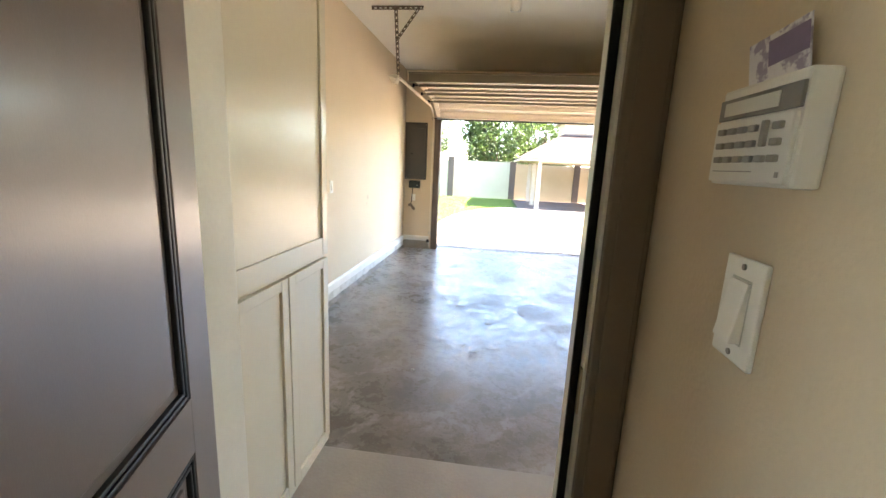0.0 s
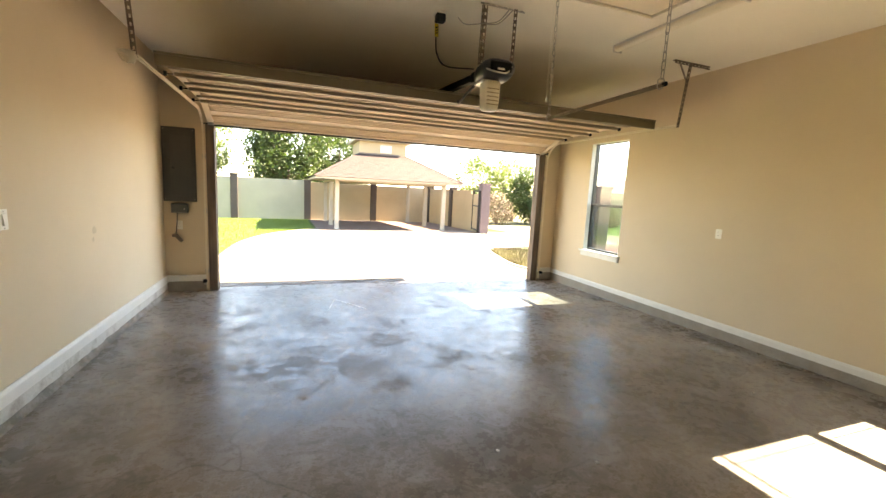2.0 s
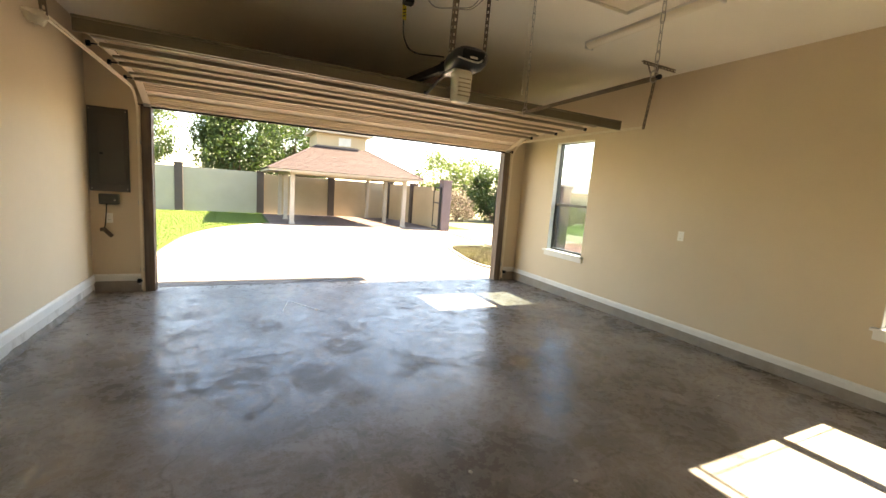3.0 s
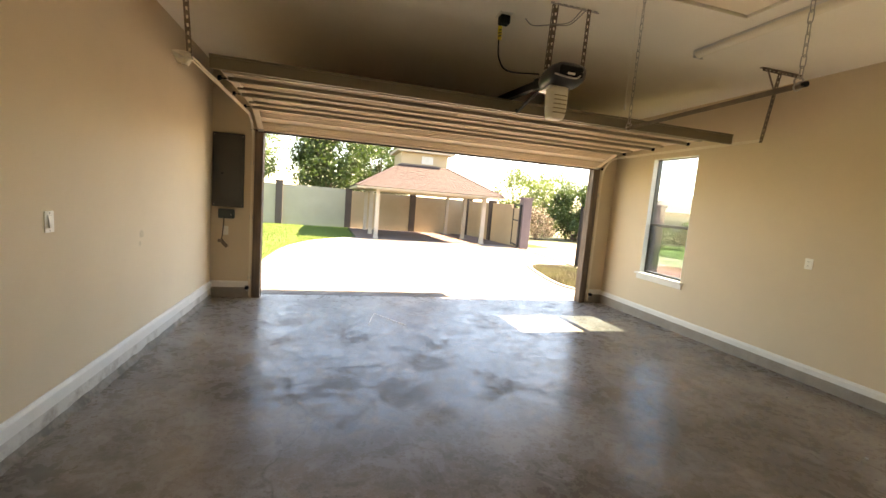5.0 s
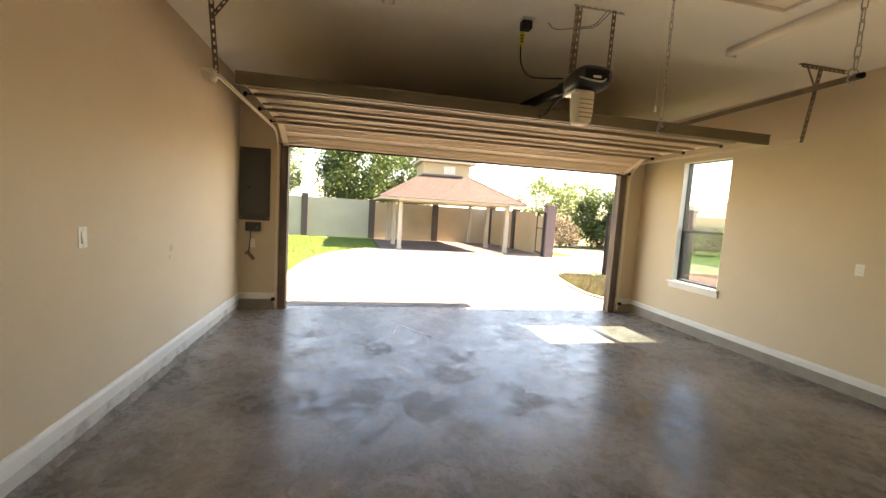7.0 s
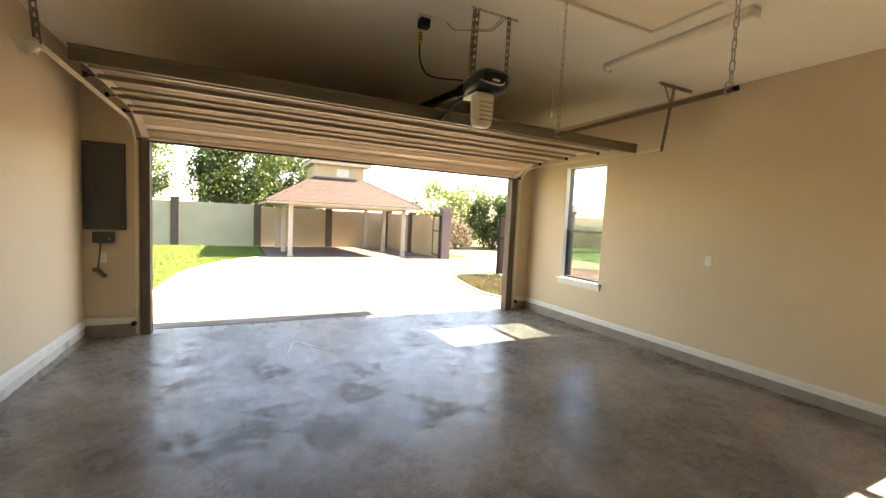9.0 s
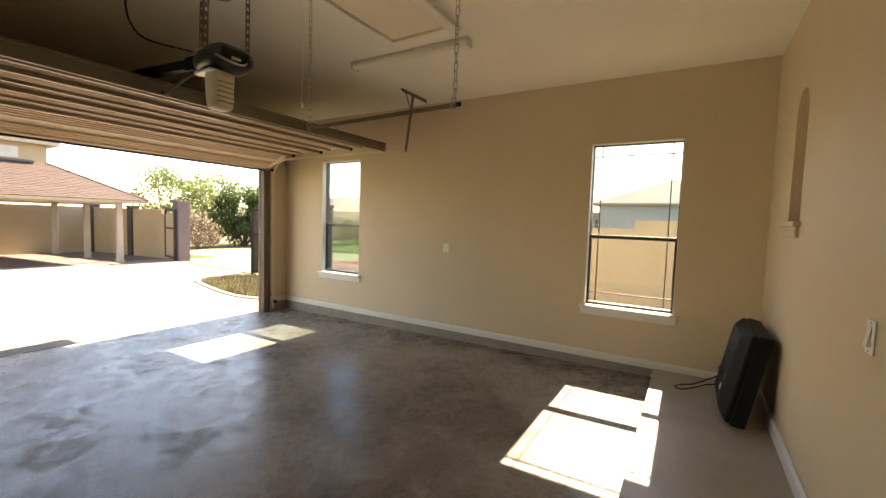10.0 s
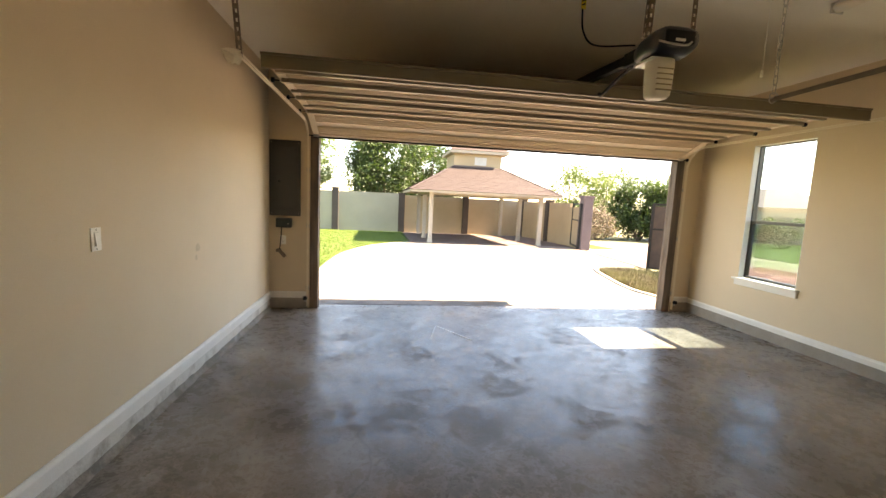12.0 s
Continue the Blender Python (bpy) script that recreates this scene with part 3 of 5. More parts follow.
def skirting(name, p0, p1, inward, board_mat, curb_mat, label, z0=0.0, curb=0.085, top=0.212, fall=0.0):
    """Board with an eased top over a concrete curb, along a wall from p0 to p1."""
    bm = bmesh.new()
    prof = [(0.0, curb), (0.020, curb), (0.020, top - 0.022), (0.013, top - 0.006), (0.007, top), (0.0, top)]
    inw = Vector(inward)
    lift = lambda q: Vector((0, 0, -fall * q.y))
    for q0, q1 in ((Vector(p0) + lift(Vector(p0)), Vector(p1) + lift(Vector(p1))),):
        r0 = [bm.verts.new(q0 + inw * a + Vector((0, 0, b))) for a, b in prof]
        r1 = [bm.verts.new(q1 + inw * a + Vector((0, 0, b))) for a, b in prof]
        k = len(prof)
        for j in range(k):
            bm.faces.new((r0[j], r0[(j + 1) % k], r1[(j + 1) % k], r1[j]))
        bm.faces.new(r0)
        bm.faces.new(r1)
    solid(name, bm, board_mat, label, "baseboard", "structure")
    if curb > z0 + 0.02:
        bm = bmesh.new()
        n = max(2, int((Vector(p1) - Vector(p0)).length / 0.06))
        rows = []
        for k in range(n + 1):
            q = Vector(p0).lerp(Vector(p1), k / n)
            j = 0.004 * noise.noise(q * 9) + 0.003 * noise.noise(q * 31)
            rows.append([bm.verts.new(q + inw * a + Vector((0, 0, b))) for a, b in ((0.002, max(z0, fz(q.y + 0.02)) - 0.004), (0.014 + j + 0.003, max(z0, fz(q.y + 0.02)) - 0.004), (0.012 + j, curb - fall * q.y), (0.002, curb - fall * q.y))])
        for a, b in zip(rows, rows[1:]):
            for j in range(3):
                bm.faces.new((a[j], a[j + 1], b[j + 1], b[j]))
        solid(name.replace("baseboard", "curb"), bm, curb_mat, "rough concrete curb under the baseboard", "curb", "structure")


skirting("baseboard_left", (0, -5.32, 0), (0, -0.021, 0), (1, 0, 0), M["white"], M["curb_pale"], "white baseboard with chipped paint along the tan wall", curb=0.125, top=0.215, fall=0.011)
skirting("baseboard_right", (W, -5.40, 0), (W, -0.021, 0), (-1, 0, 0), M["white"], M["curb"], "white baseboard above a grey curb", curb=0.138, top=0.208)
skirting("baseboard_front_left", (0.0, 0, 0), (0.47, 0, 0), (0, -1, 0), M["white"], M["curb"], "short white baseboard beside the door track", curb=0.14, top=0.222)
skirting("baseboard_front_right", (5.63, 0, 0), (W, 0, 0), (0, -1, 0), M["white"], M["curb"], "short white baseboard beside the door track", curb=0.14, top=0.222)
skirting("baseboard_side", (W, BACK, 0), (W, -5.40, 0), (-1, 0, 0), M["white"], M["curb"], "white baseboard above the raised stoop", z0=STEP_Z, curb=STEP_Z + 0.001, top=0.208)
skirting("baseboard_back", (1.902, BACK, 0), (W - 0.021, BACK, 0), (0, 1, 0), M["white"], M["curb"], "white baseboard on the raised stoop", z0=STEP_Z, curb=STEP_Z + 0.001, top=0.235)

# dirty mortar fillet where the slab meets the long wall
bm = bmesh.new()
rows = []
for k in range(101):
    y = -5.37 + k * 0.053
    j = 0.010 * noise.noise(Vector((3.1, y * 5, 0.0))) + 0.005 * noise.noise(Vector((8.0, y * 19, 0.0)))
    rows.append([bm.verts.new(q) for q in ((0.0, y, fz(y) - 0.02), (0.0, y, fz(y) + 0.046 + j), (0.019, y, fz(y) + 0.044 + j), (0.030 + j, y, fz(y) + 0.016), (0.048 + j, y, fz(y) - 0.004))])
for a, b in zip(rows, rows[1:]):
    for k in range(4):
        bm.faces.new((a[k], a[k + 1], b[k + 1], b[k]))
solid("floor_fillet", bm, M["mortar"], "dirty rough mortar fillet between slab and curb", "curb", "structure")

# roof over the garage: its eave shades the sill
roof = box(-0.75, -9.6, 3.04, 6.28, 0.62, 3.14)
box(-0.75, 0.58, 2.86, 6.28, 0.62, 3.04, 0, roof)
box(-0.71, 0.20, 2.86, 6.27, 0.58, 2.875, 0, roof)
solid("roof", roof, M["fascia"], "garage roof with a boxed front eave", "roof", "structure")


# ---- windows ----
def sash_window(index, y0, y1, screen, muntins):
    x = W + 0.105
    ym, zm = (y0 + y1) / 2, 1.385
    fw = 0.015
    t = thing("window_%d" % index, (x, ym, WZ0), "single-hung window with bronze frame %s over a white sill" % ("and thin muntins" if muntins else "and insect screen"), "window", kind="structure")
    bm = box(x - 0.03, y0, WZ0 + 0.02, x + 0.04, y0 + fw, WZ1, 0.004)
    box(x - 0.03, y1 - fw, WZ0 + 0.02, x + 0.04, y1, WZ1, 0.004, bm)
    box(x - 0.03, y0 + fw, WZ1 - fw, x + 0.04, y1 - fw, WZ1, 0.004, bm)
    box(x - 0.03, y0 + fw, WZ0 + 0.02, x + 0.04, y1 - fw, WZ0 + 0.045, 0.004, bm)
    part("window_frame", bm, M["bronze"], t)
    bm = box(W + 0.002, y0, WZ0 + 0.02, x - 0.03, y0 + 0.006, WZ1, 0.0)
    box(W + 0.002, y1 - 0.006, WZ0 + 0.02, x - 0.03, y1, WZ1, 0.0, bm)
    box(W + 0.002, y0 + 0.006, WZ1 - 0.006, x - 0.03, y1 - 0.006, WZ1, 0.0, bm)
    part("reveal_lining", bm, M["white"], t, "white painted reveal")
    bm = box(x - 0.025, y0 + fw, zm - 0.018, x + 0.03, y1 - fw, zm + 0.018, 0.004)
    box(x - 0.033, y0 + fw, zm + 0.004, x - 0.025, y1 - fw, zm + 0.018, 0.002, bm)
    part("meeting_rail", bm, M["bronze"], t)
    lo = part("lower_sash", merge(box(x - 0.02, y0 + fw, WZ0 + 0.045, x + 0.01, y0 + fw + 0.012, zm - 0.018, 0.003),
                                  box(x - 0.02, y1 - fw - 0.012, WZ0 + 0.045, x + 0.01, y1 - fw, zm - 0.018, 0.003)), M["bronze"], t)
    for name, z0, z1, dx, hz in (("upper_pane", zm + 0.018, WZ1 - fw, 0.012, WZ1 - fw - 0.10), ("lower_pane", WZ0 + 0.045, zm - 0.018, -0.004, WZ0 + 0.045 + 0.10)):
        part(name, box(x + dx - 0.002, y0 + fw, z0, x + dx + 0.002, y1 - fw, z1), M["glass"], t)
        if not muntins:
            continue
        for yy in (y0 + fw + 0.075, y1 - fw - 0.075):
            part("muntin", box(x + dx - 0.008, yy - 0.0045, z0, x + dx + 0.008, yy + 0.0045, z1), M["bronze"], t)
        part("muntin", box(x + dx - 0.009, y0 + fw, hz - 0.0045, x + dx + 0.009, y1 - fw, hz + 0.0045), M["bronze"], t)
    if screen:
        part("insect_screen", box(x + 0.028, y0 + fw, WZ0 + 0.045, x + 0.030, y1 - fw, zm - 0.022), M["screen"], t, "grey mesh screen")
    bm = box(W - 0.055, y0 - 0.045, WZ0 - 0.005, W + 0.075, y1 + 0.045, WZ0 + 0.020, 0.006)
    box(W - 0.022, y0 - 0.03, WZ0 - 0.075, W, y1 + 0.03, WZ0 - 0.005, 0.006, bm)
    part("window_sill", bm, M["white"], t, "white painted wooden sill with apron")


sash_window(1, *WIN[0], True, False)
sash_window(2, *WIN[1], False, True)

# ---- house door, frame and hinged leaf ----
fr = thing("door_1", (1.39, -6.24, STEP_Z), "cream painted door frame with black weatherstrip", "door frame", kind="structure")
part("jamb", box(1.793, -6.232, STEP_Z, 1.829, -6.108, 2.16, 0.002), M["jamb"], fr)
part("stop", box(1.785, -6.194, STEP_Z, 1.795, -6.110, 2.115, 0.003), M["jamb"], fr)
part("weatherstrip", box(1.776, -6.2065, STEP_Z, 1.7925, -6.1945, 2.10, 0.003), M["rubber"], fr, "black rubber weatherstrip")
part("jamb", box(0.905, -6.225, STEP_Z, 0.931, -6.035, 2.16, 0.002), M["jamb"], fr)
part("head", box(0.931, -6.225, 2.115, 1.793, -6.075, 2.16, 0.002), M["jamb"], fr)
part("casing", merge(box(1.797, -6.258, STEP_Z, 1.872, -6.2355, 2.22, 0.004), box(1.812, -6.264, STEP_Z, 1.862, -6.258, 2.22, 0.003)), M["casing"], fr, "tan casing with its shade put into the colour")
part("casing", box(0.82, -6.262, STEP_Z, 0.903, -6.2355, 2.22, 0.004), M["jamb"], fr)
part("casing", box(1.797, BACK + 0.0005, STEP_Z, 1.868, -6.112, 2.2, 0.005), M["jamb"], fr)
part("threshold", box(0.931, -6.225, STEP_Z, 1.793, -6.08, STEP_Z + 0.018, 0.004), M["steel"], fr, "metal threshold strip")
part("strike_plate", box(1.789, -6.229, 0.98, 1.7935, -6.213, 1.08, 0.002), M["brass"], fr, "worn brass strike plate")


def door_leaf():
    """Open leaf: local s runs along the leaf from the hinge, n is its face towards the walker."""
    a = radians(17)
    s, n = Vector((math.sin(a), -math.cos(a), 0)), Vector((math.cos(a), math.sin(a), 0))
    o = Vector((0.938, -6.165, STEP_Z + 0.012))
    m = Matrix((s, n, Vector((0, 0, 1)))).transposed().to_4x4()
    m.translation = o
    t = thing("door_2", o, "dark espresso panelled house door standing open on its hinges", "door", kind="structure")
    wid, hi, st = 0.83, 2.00, 0.118
    rails = ((0.0, 0.20), (0.655, 0.785), (hi - 0.12, hi))
    bm = bmesh.new()
    for u0, u1 in ((0, st), (wid - st, wid)):
        box(u0, -0.040, 0, u1, 0.0, hi, 0.002, bm, m)
    for z0, z1 in rails:
        box(st, -0.040, z0, wid - st, 0.0, z1, 0.0, bm, m)
    part("leaf_frame", bm, M["leaf_door"], t)
    for z0, z1 in ((0.20, 0.655), (0.785, hi - 0.12)):
        part("panel", box(st, -0.030, z0, wid - st, -0.012, z1, 0.0, None, m), M["leaf_door"], t)
        part("raised_field", box(st + 0.05, -0.014, z0 + 0.05, wid - st - 0.05, -0.004, z1 - 0.05, 0.006, None, m), M["leaf_door"], t)
        bm = bmesh.new()
        for e in (0.004, 0.018):
            w = 0.009
            box(st + e, -0.014, z0 + e, st + e + w, -0.001, z1 - e, 0.003, bm, m)
            box(wid - st - e - w, -0.014, z0 + e, wid - st - e, -0.001, z1 - e, 0.003, bm, m)
            box(st + e, -0.014, z0 + e, wid - st - e, -0.001, z0 + e + w, 0.003, bm, m)
            box(st + e, -0.014, z1 - e - w, wid - st - e, -0.001, z1 - e, 0.003, bm, m)
        part("moulding", bm, M["moulding"], t, "glossy black moulding round the panel")
    for z in (0.22, 1.78):
        part("hinge", rod(m @ Vector((-0.008, 0.004, z)), m @ Vector((-0.008, 0.004, z + 0.09)), 0.006), M["steel"], t, "steel hinge knuckle")


door_leaf()


# ---- tall cabinet beside the door ----
def cabinet():
    t = thing("utility_cabinet", (0.43, -5.77, STEP_Z), "tall cream built-in utility cabinet with panelled doors", "cabinet")
    x1, y0, y1, z0, z1 = 0.865, BACK, -5.325, STEP_Z, 2.46
    bm = box(0.004, y0 + 0.004, z0, x1, y1, z1, 0.003)
    part("body", bm, M["cabinet"], t)
    part("toe_board", box(x1, y0 + 0.004, z0, x1 + 0.012, y1, z0 + 0.03, 0.002), M["cabinet"], t)

    def panel_door(ya, yb, za, zb, st, rail):
        xa = x1
        bm = bmesh.new()
        box(xa, ya, za, xa + 0.02, ya + st, zb, 0.003, bm)
        box(xa, yb - st, za, xa + 0.02, yb, zb, 0.003, bm)
        box(xa, ya + st, za, xa + 0.0195, yb - st, za + rail, 0.003, bm)
        box(xa, ya + st, zb - rail, xa + 0.0195, yb - st, zb, 0.003, bm)
        d = part("door", bm, M["cabinet"], t)
        part("door_panel", box(xa, ya + st, za + rail, xa + 0.009, yb - st, zb - rail), M["cabinet"], d)

    panel_door(-6.03, -5.331, 1.062, 2.43, 0.05, 0.078)
    panel_door(-5.672, -5.331, 0.175, 1.045, 0.048, 0.040)
    panel_door(-6.03, -5.680, 0.175, 1.045, 0.044, 0.040)


cabinet()


# ---- overhead sectional door ----
def sectional_door():
    t = thing("garage_door", (3.04, -1.1, 2.36), "cream steel sectional garage door raised open under the ceiling", "garage door")
    x0, x1 = 0.535, 5.565
    joints = [(-0.02, 2.186), (-0.50, 2.385), (-1.07, 2.402), (-1.64, 2.410), (-2.21, 2.414)]
    for k, ((ya, za), (yb, zb)) in enumerate(zip(joints, joints[1:])):
        a = Vector((0, ya, za))
        d = Vector((0, yb - ya, zb - za))
        ln = d.length
        d.normalize()
        up = Vector((1, 0, 0)).cross(d)
        up = up if up.z > 0 else -up
        m = Matrix((Vector((1, 0, 0)), d, up)).transposed().to_4x4()
        m.translation = a
        sec = part("section", box(x0, 0.003, 0.030, x1, ln - 0.003, 0.046, 0.0, None, m), M["doorskin"], t)
        bm = bmesh.new()
        box(x0, 0.003, 0.0, x1, 0.040, 0.030, 0.003, bm, m)
        box(x0, ln - 0.040, 0.0, x1, ln - 0.003, 0.030, 0.003, bm, m)
        part("edge_rail", bm, M["doorskin"], sec)
        bm = bmesh.new()
        for c in (0.19, 0.27, 0.35, 0.62, 0.70, 0.78, 0.86):
            box(x0 + 0.05, ln * c - 0.005, 0.004, x1 - 0.05, ln * c + 0.005, 0.030, 0.0, bm, m)
        part("panel_rib", bm, M["doorskin"], sec)
        bm = bmesh.new()
        for xs in (x0, x1 - 0.07):
            box(xs, 0.041, 0.004, xs + (0.07 if xs in (x0, x1 - 0.07) else 0.05), ln - 0.041, 0.013, 0.0, bm, m)
        part("stile", bm, M["doorskin"], sec)
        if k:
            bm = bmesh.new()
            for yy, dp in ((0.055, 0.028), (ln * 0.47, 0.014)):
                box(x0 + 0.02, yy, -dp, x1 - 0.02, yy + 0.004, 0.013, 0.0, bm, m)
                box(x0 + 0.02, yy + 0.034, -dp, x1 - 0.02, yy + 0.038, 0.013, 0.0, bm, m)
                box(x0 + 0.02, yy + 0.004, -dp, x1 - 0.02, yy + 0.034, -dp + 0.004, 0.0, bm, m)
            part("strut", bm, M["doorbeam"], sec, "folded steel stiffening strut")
        for xe, sgn in ((x0, -1), (x1, 1)):
            bm = rod(m @ Vector((xe - sgn * 0.03, 0.02, 0.0)), m @ Vector((xe + sgn * 0.075, 0.02, 0.0)), 0.006)
            rod(m @ Vector((xe + sgn * 0.055, 0.02, 0.0)), m @ Vector((xe + sgn * 0.078, 0.02, 0.0)), 0.022, 14, bm)
            part("roller", bm, M["black"], sec, "black nylon roller")
            part("hinge", box(min(xe, xe - sgn * 0.07), -0.02, -0.012, max(xe, xe - sgn * 0.07), 0.06, -0.002, 0.003, None, m), M["steel"], sec)
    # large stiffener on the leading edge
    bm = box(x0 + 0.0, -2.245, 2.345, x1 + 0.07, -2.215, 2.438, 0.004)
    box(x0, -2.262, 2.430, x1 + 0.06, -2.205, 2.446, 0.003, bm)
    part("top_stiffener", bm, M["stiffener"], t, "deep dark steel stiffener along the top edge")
    part("bottom_seal", box(x0, -0.028, 2.170, x1, 0.008, 2.196, 0.006), M["rubber"], t, "black rubber bottom seal")
    return t


sectional_door()


def door_track(side):
    x = 0.475 if side < 0 else 5.635
    t = thing("door_track", (x, -0.06, 0.0), "galvanised curved roller track with hanger bracket", "door track", group="door tracks")
    pts = [(x, -0.055, 0.04), (x, -0.055, 2.04)]
    pts += [(x, -0.055 - 0.30 * (1 - math.cos(math.pi / 2 * k / 8)), 2.04 + 0.30 * math.sin(math.pi / 2 * k / 8)) for k in range(1, 9)]
    pts += [(x, -2.55, 2.345)]
    s = 1 if side < 0 else -1
    prof = [(-0.006 * s, -0.013), (0.014 * s, -0.013), (0.014 * s, -0.009), (-0.003 * s, -0.010), (-0.003 * s, 0.010), (0.014 * s, 0.009), (0.014 * s, 0.013), (-0.006 * s, 0.013)]
    part("track", sweep(prof, pts, (1, 0, 0)), M["track"], t, "cream steel roller channel")
    for z in (0.25, 1.05, 1.75):
        part("bracket", merge(box(x - 0.02, -0.03, z, x + 0.02, -0.002, z + 0.05, 0.003), rod((x, -0.04, z + 0.025), (x, -0.02, z + 0.025), 0.008)), M["steel"], t)
    return t, x


def perforated(p0, p1, w, normal, bm=None, pitch=0.05):
    """A strap with a row of square holes between p0 and p1."""
    p0, p1, nrm = Vector(p0), Vector(p1), Vector(normal).normalized()
    d = (p1 - p0).normalized()
    u = nrm.cross(d)
    ln = (p1 - p0).length
    bm = bm or bmesh.new()
    for s in (-1, 1):
        bar(p0 + u * s * w * 0.36, p1 + u * s * w * 0.36, w * 0.28, 0.004, nrm, bm)
    k = 0.0
    while k < ln - 0.004:
        e = min(k + pitch * 0.55, ln)
        bar(p0 + d * k, p0 + d * e, w * 0.44, 0.004, nrm, bm)
        k += pitch
    return bm


def angle_iron(p0, p1, n1, n2, w=0.034, bm=None):
    """Perforated angle: two straps at right angles sharing an edge."""
    n1, n2 = Vector(n1), Vector(n2)
    p0, p1 = Vector(p0), Vector(p1)
    bm = perforated(p0 + n2 * w / 2, p1 + n2 * w / 2, w, n1, bm)
    return perforated(p0 + n1 * w / 2, p1 + n1 * w / 2, w, n2, bm)


t, x = door_track(-1)
part("ceiling_angle", angle_iron((0.26, -2.74, CEIL - 0.003), (0.77, -2.74, CEIL - 0.003), (0, 0, -1), (0, 1, 0)), M["rust"], t, "dull perforated angle")
part("drop_strap", angle_iron((0.475, -2.70, CEIL - 0.004), (0.475, -2.53, 2.31), (1, 0, 0), (0, 0.97, 0.25)), M["rust"], t, "dull perforated strap")
part("diagonal_strap", perforated((0.73, -2.72, CEIL - 0.01), (0.49, -2.645, 2.66), 0.03, (0.3, -0.9, 0.1)), M["rust"], t)
t, x = door_track(1)
part("ceiling_angle", angle_iron((5.25, -2.78, CEIL - 0.003), (5.75, -2.78, CEIL - 0.003), (0, 0, -1), (0, 1, 0)), M["rust"], t, "dull perforated angle")
part("drop_strap", angle_iron((5.51, -2.76, CEIL - 0.004), (5.655, -2.56, 2.33), (-0.9, 0, -0.2), (0, 0.9, 0.3)), M["rust"], t, "bent perforated strap")
part("diagonal_strap", perforated((5.32, -2.77, CEIL - 0.01), (5.54, -2.70, 2.76), 0.03, (0.3, -0.9, 0.1)), M["rust"], t)

# jambs of the wide opening
for xa, xb, s in ((0.50, 0.60, 1), (5.498, 5.612, -1)):
    tj = thing("door_jamb", ((xa + xb) / 2, 0.05, 0.0), "weathered brown timber jamb of the garage opening", "door jamb", kind="structure")
    part("jamb_board", box(xa, -0.022, 0.0, xb, 0.0, 2.2, 0.003), M["brownwood"], tj)
    xi = xb if s > 0 else xa
    part("liner", box(min(xi, xi - s * 0.02), 0.0, 0.0, max(xi, xi - s * 0.02), 0.115, 2.18, 0.003), M["brownwood"], tj)
    part("stop_bead", box(min(xi, xi + s * 0.006), 0.06, 0.0, max(xi, xi + s * 0.006), 0.09, 2.18, 0.003), M["brownwood"], tj)
solid("header_trim", merge(box(0.60, -0.022, 2.198, 5.498, 0.0, 2.30, 0.003), box(0.581, 0.02, 2.181, 5.514, 0.115, 2.199, 0.003)), M["brownwood"], "brown timber head trim over the garage opening", "trim", "structure")

# safety sensors low on the tracks
for xs, s in ((0.455, -1), (5.655, 1)):
    ts = thing("safety_sensor", (xs, -0.09, 0.14), "small black door safety sensor on its bracket", "sensor", group="door sensors")
    part("eye", merge(box(xs - 0.02, -0.11, 0.13, xs + 0.02, -0.06, 0.175, 0.006), rod((xs, -0.085, 0.152), (xs - s * 0.028, -0.085, 0.152), 0.012)), M["black"], ts)
    part("bracket", box(xs - 0.008, -0.075, 0.10, xs + 0.02, -0.024, 0.13, 0.003), M["steel"], ts)

# cream rag tied at the track's end
bm = bmesh.new()
bmesh.ops.create_icosphere(bm, subdivisions=4, radius=0.06)
for v in bm.verts:
    k = noise.noise(v.co * 22) * 0.45 + noise.noise(v.co * 55) * 0.25
    v.co *= 1 + k
    v.co.z *= 0.62
    if v.co.z < -0.015:
        v.co.z *= 1.5 + 1.2 * noise.noise(v.co * 30)
bm.transform(Matrix.Translation((0.462, -2.555, 2.325)) @ Matrix.Diagonal((0.95, 0.7, 0.72, 1)))
solid("rag", bm, M["rag"], "crumpled cream rag tied round the track end", "rag", smooth=True)


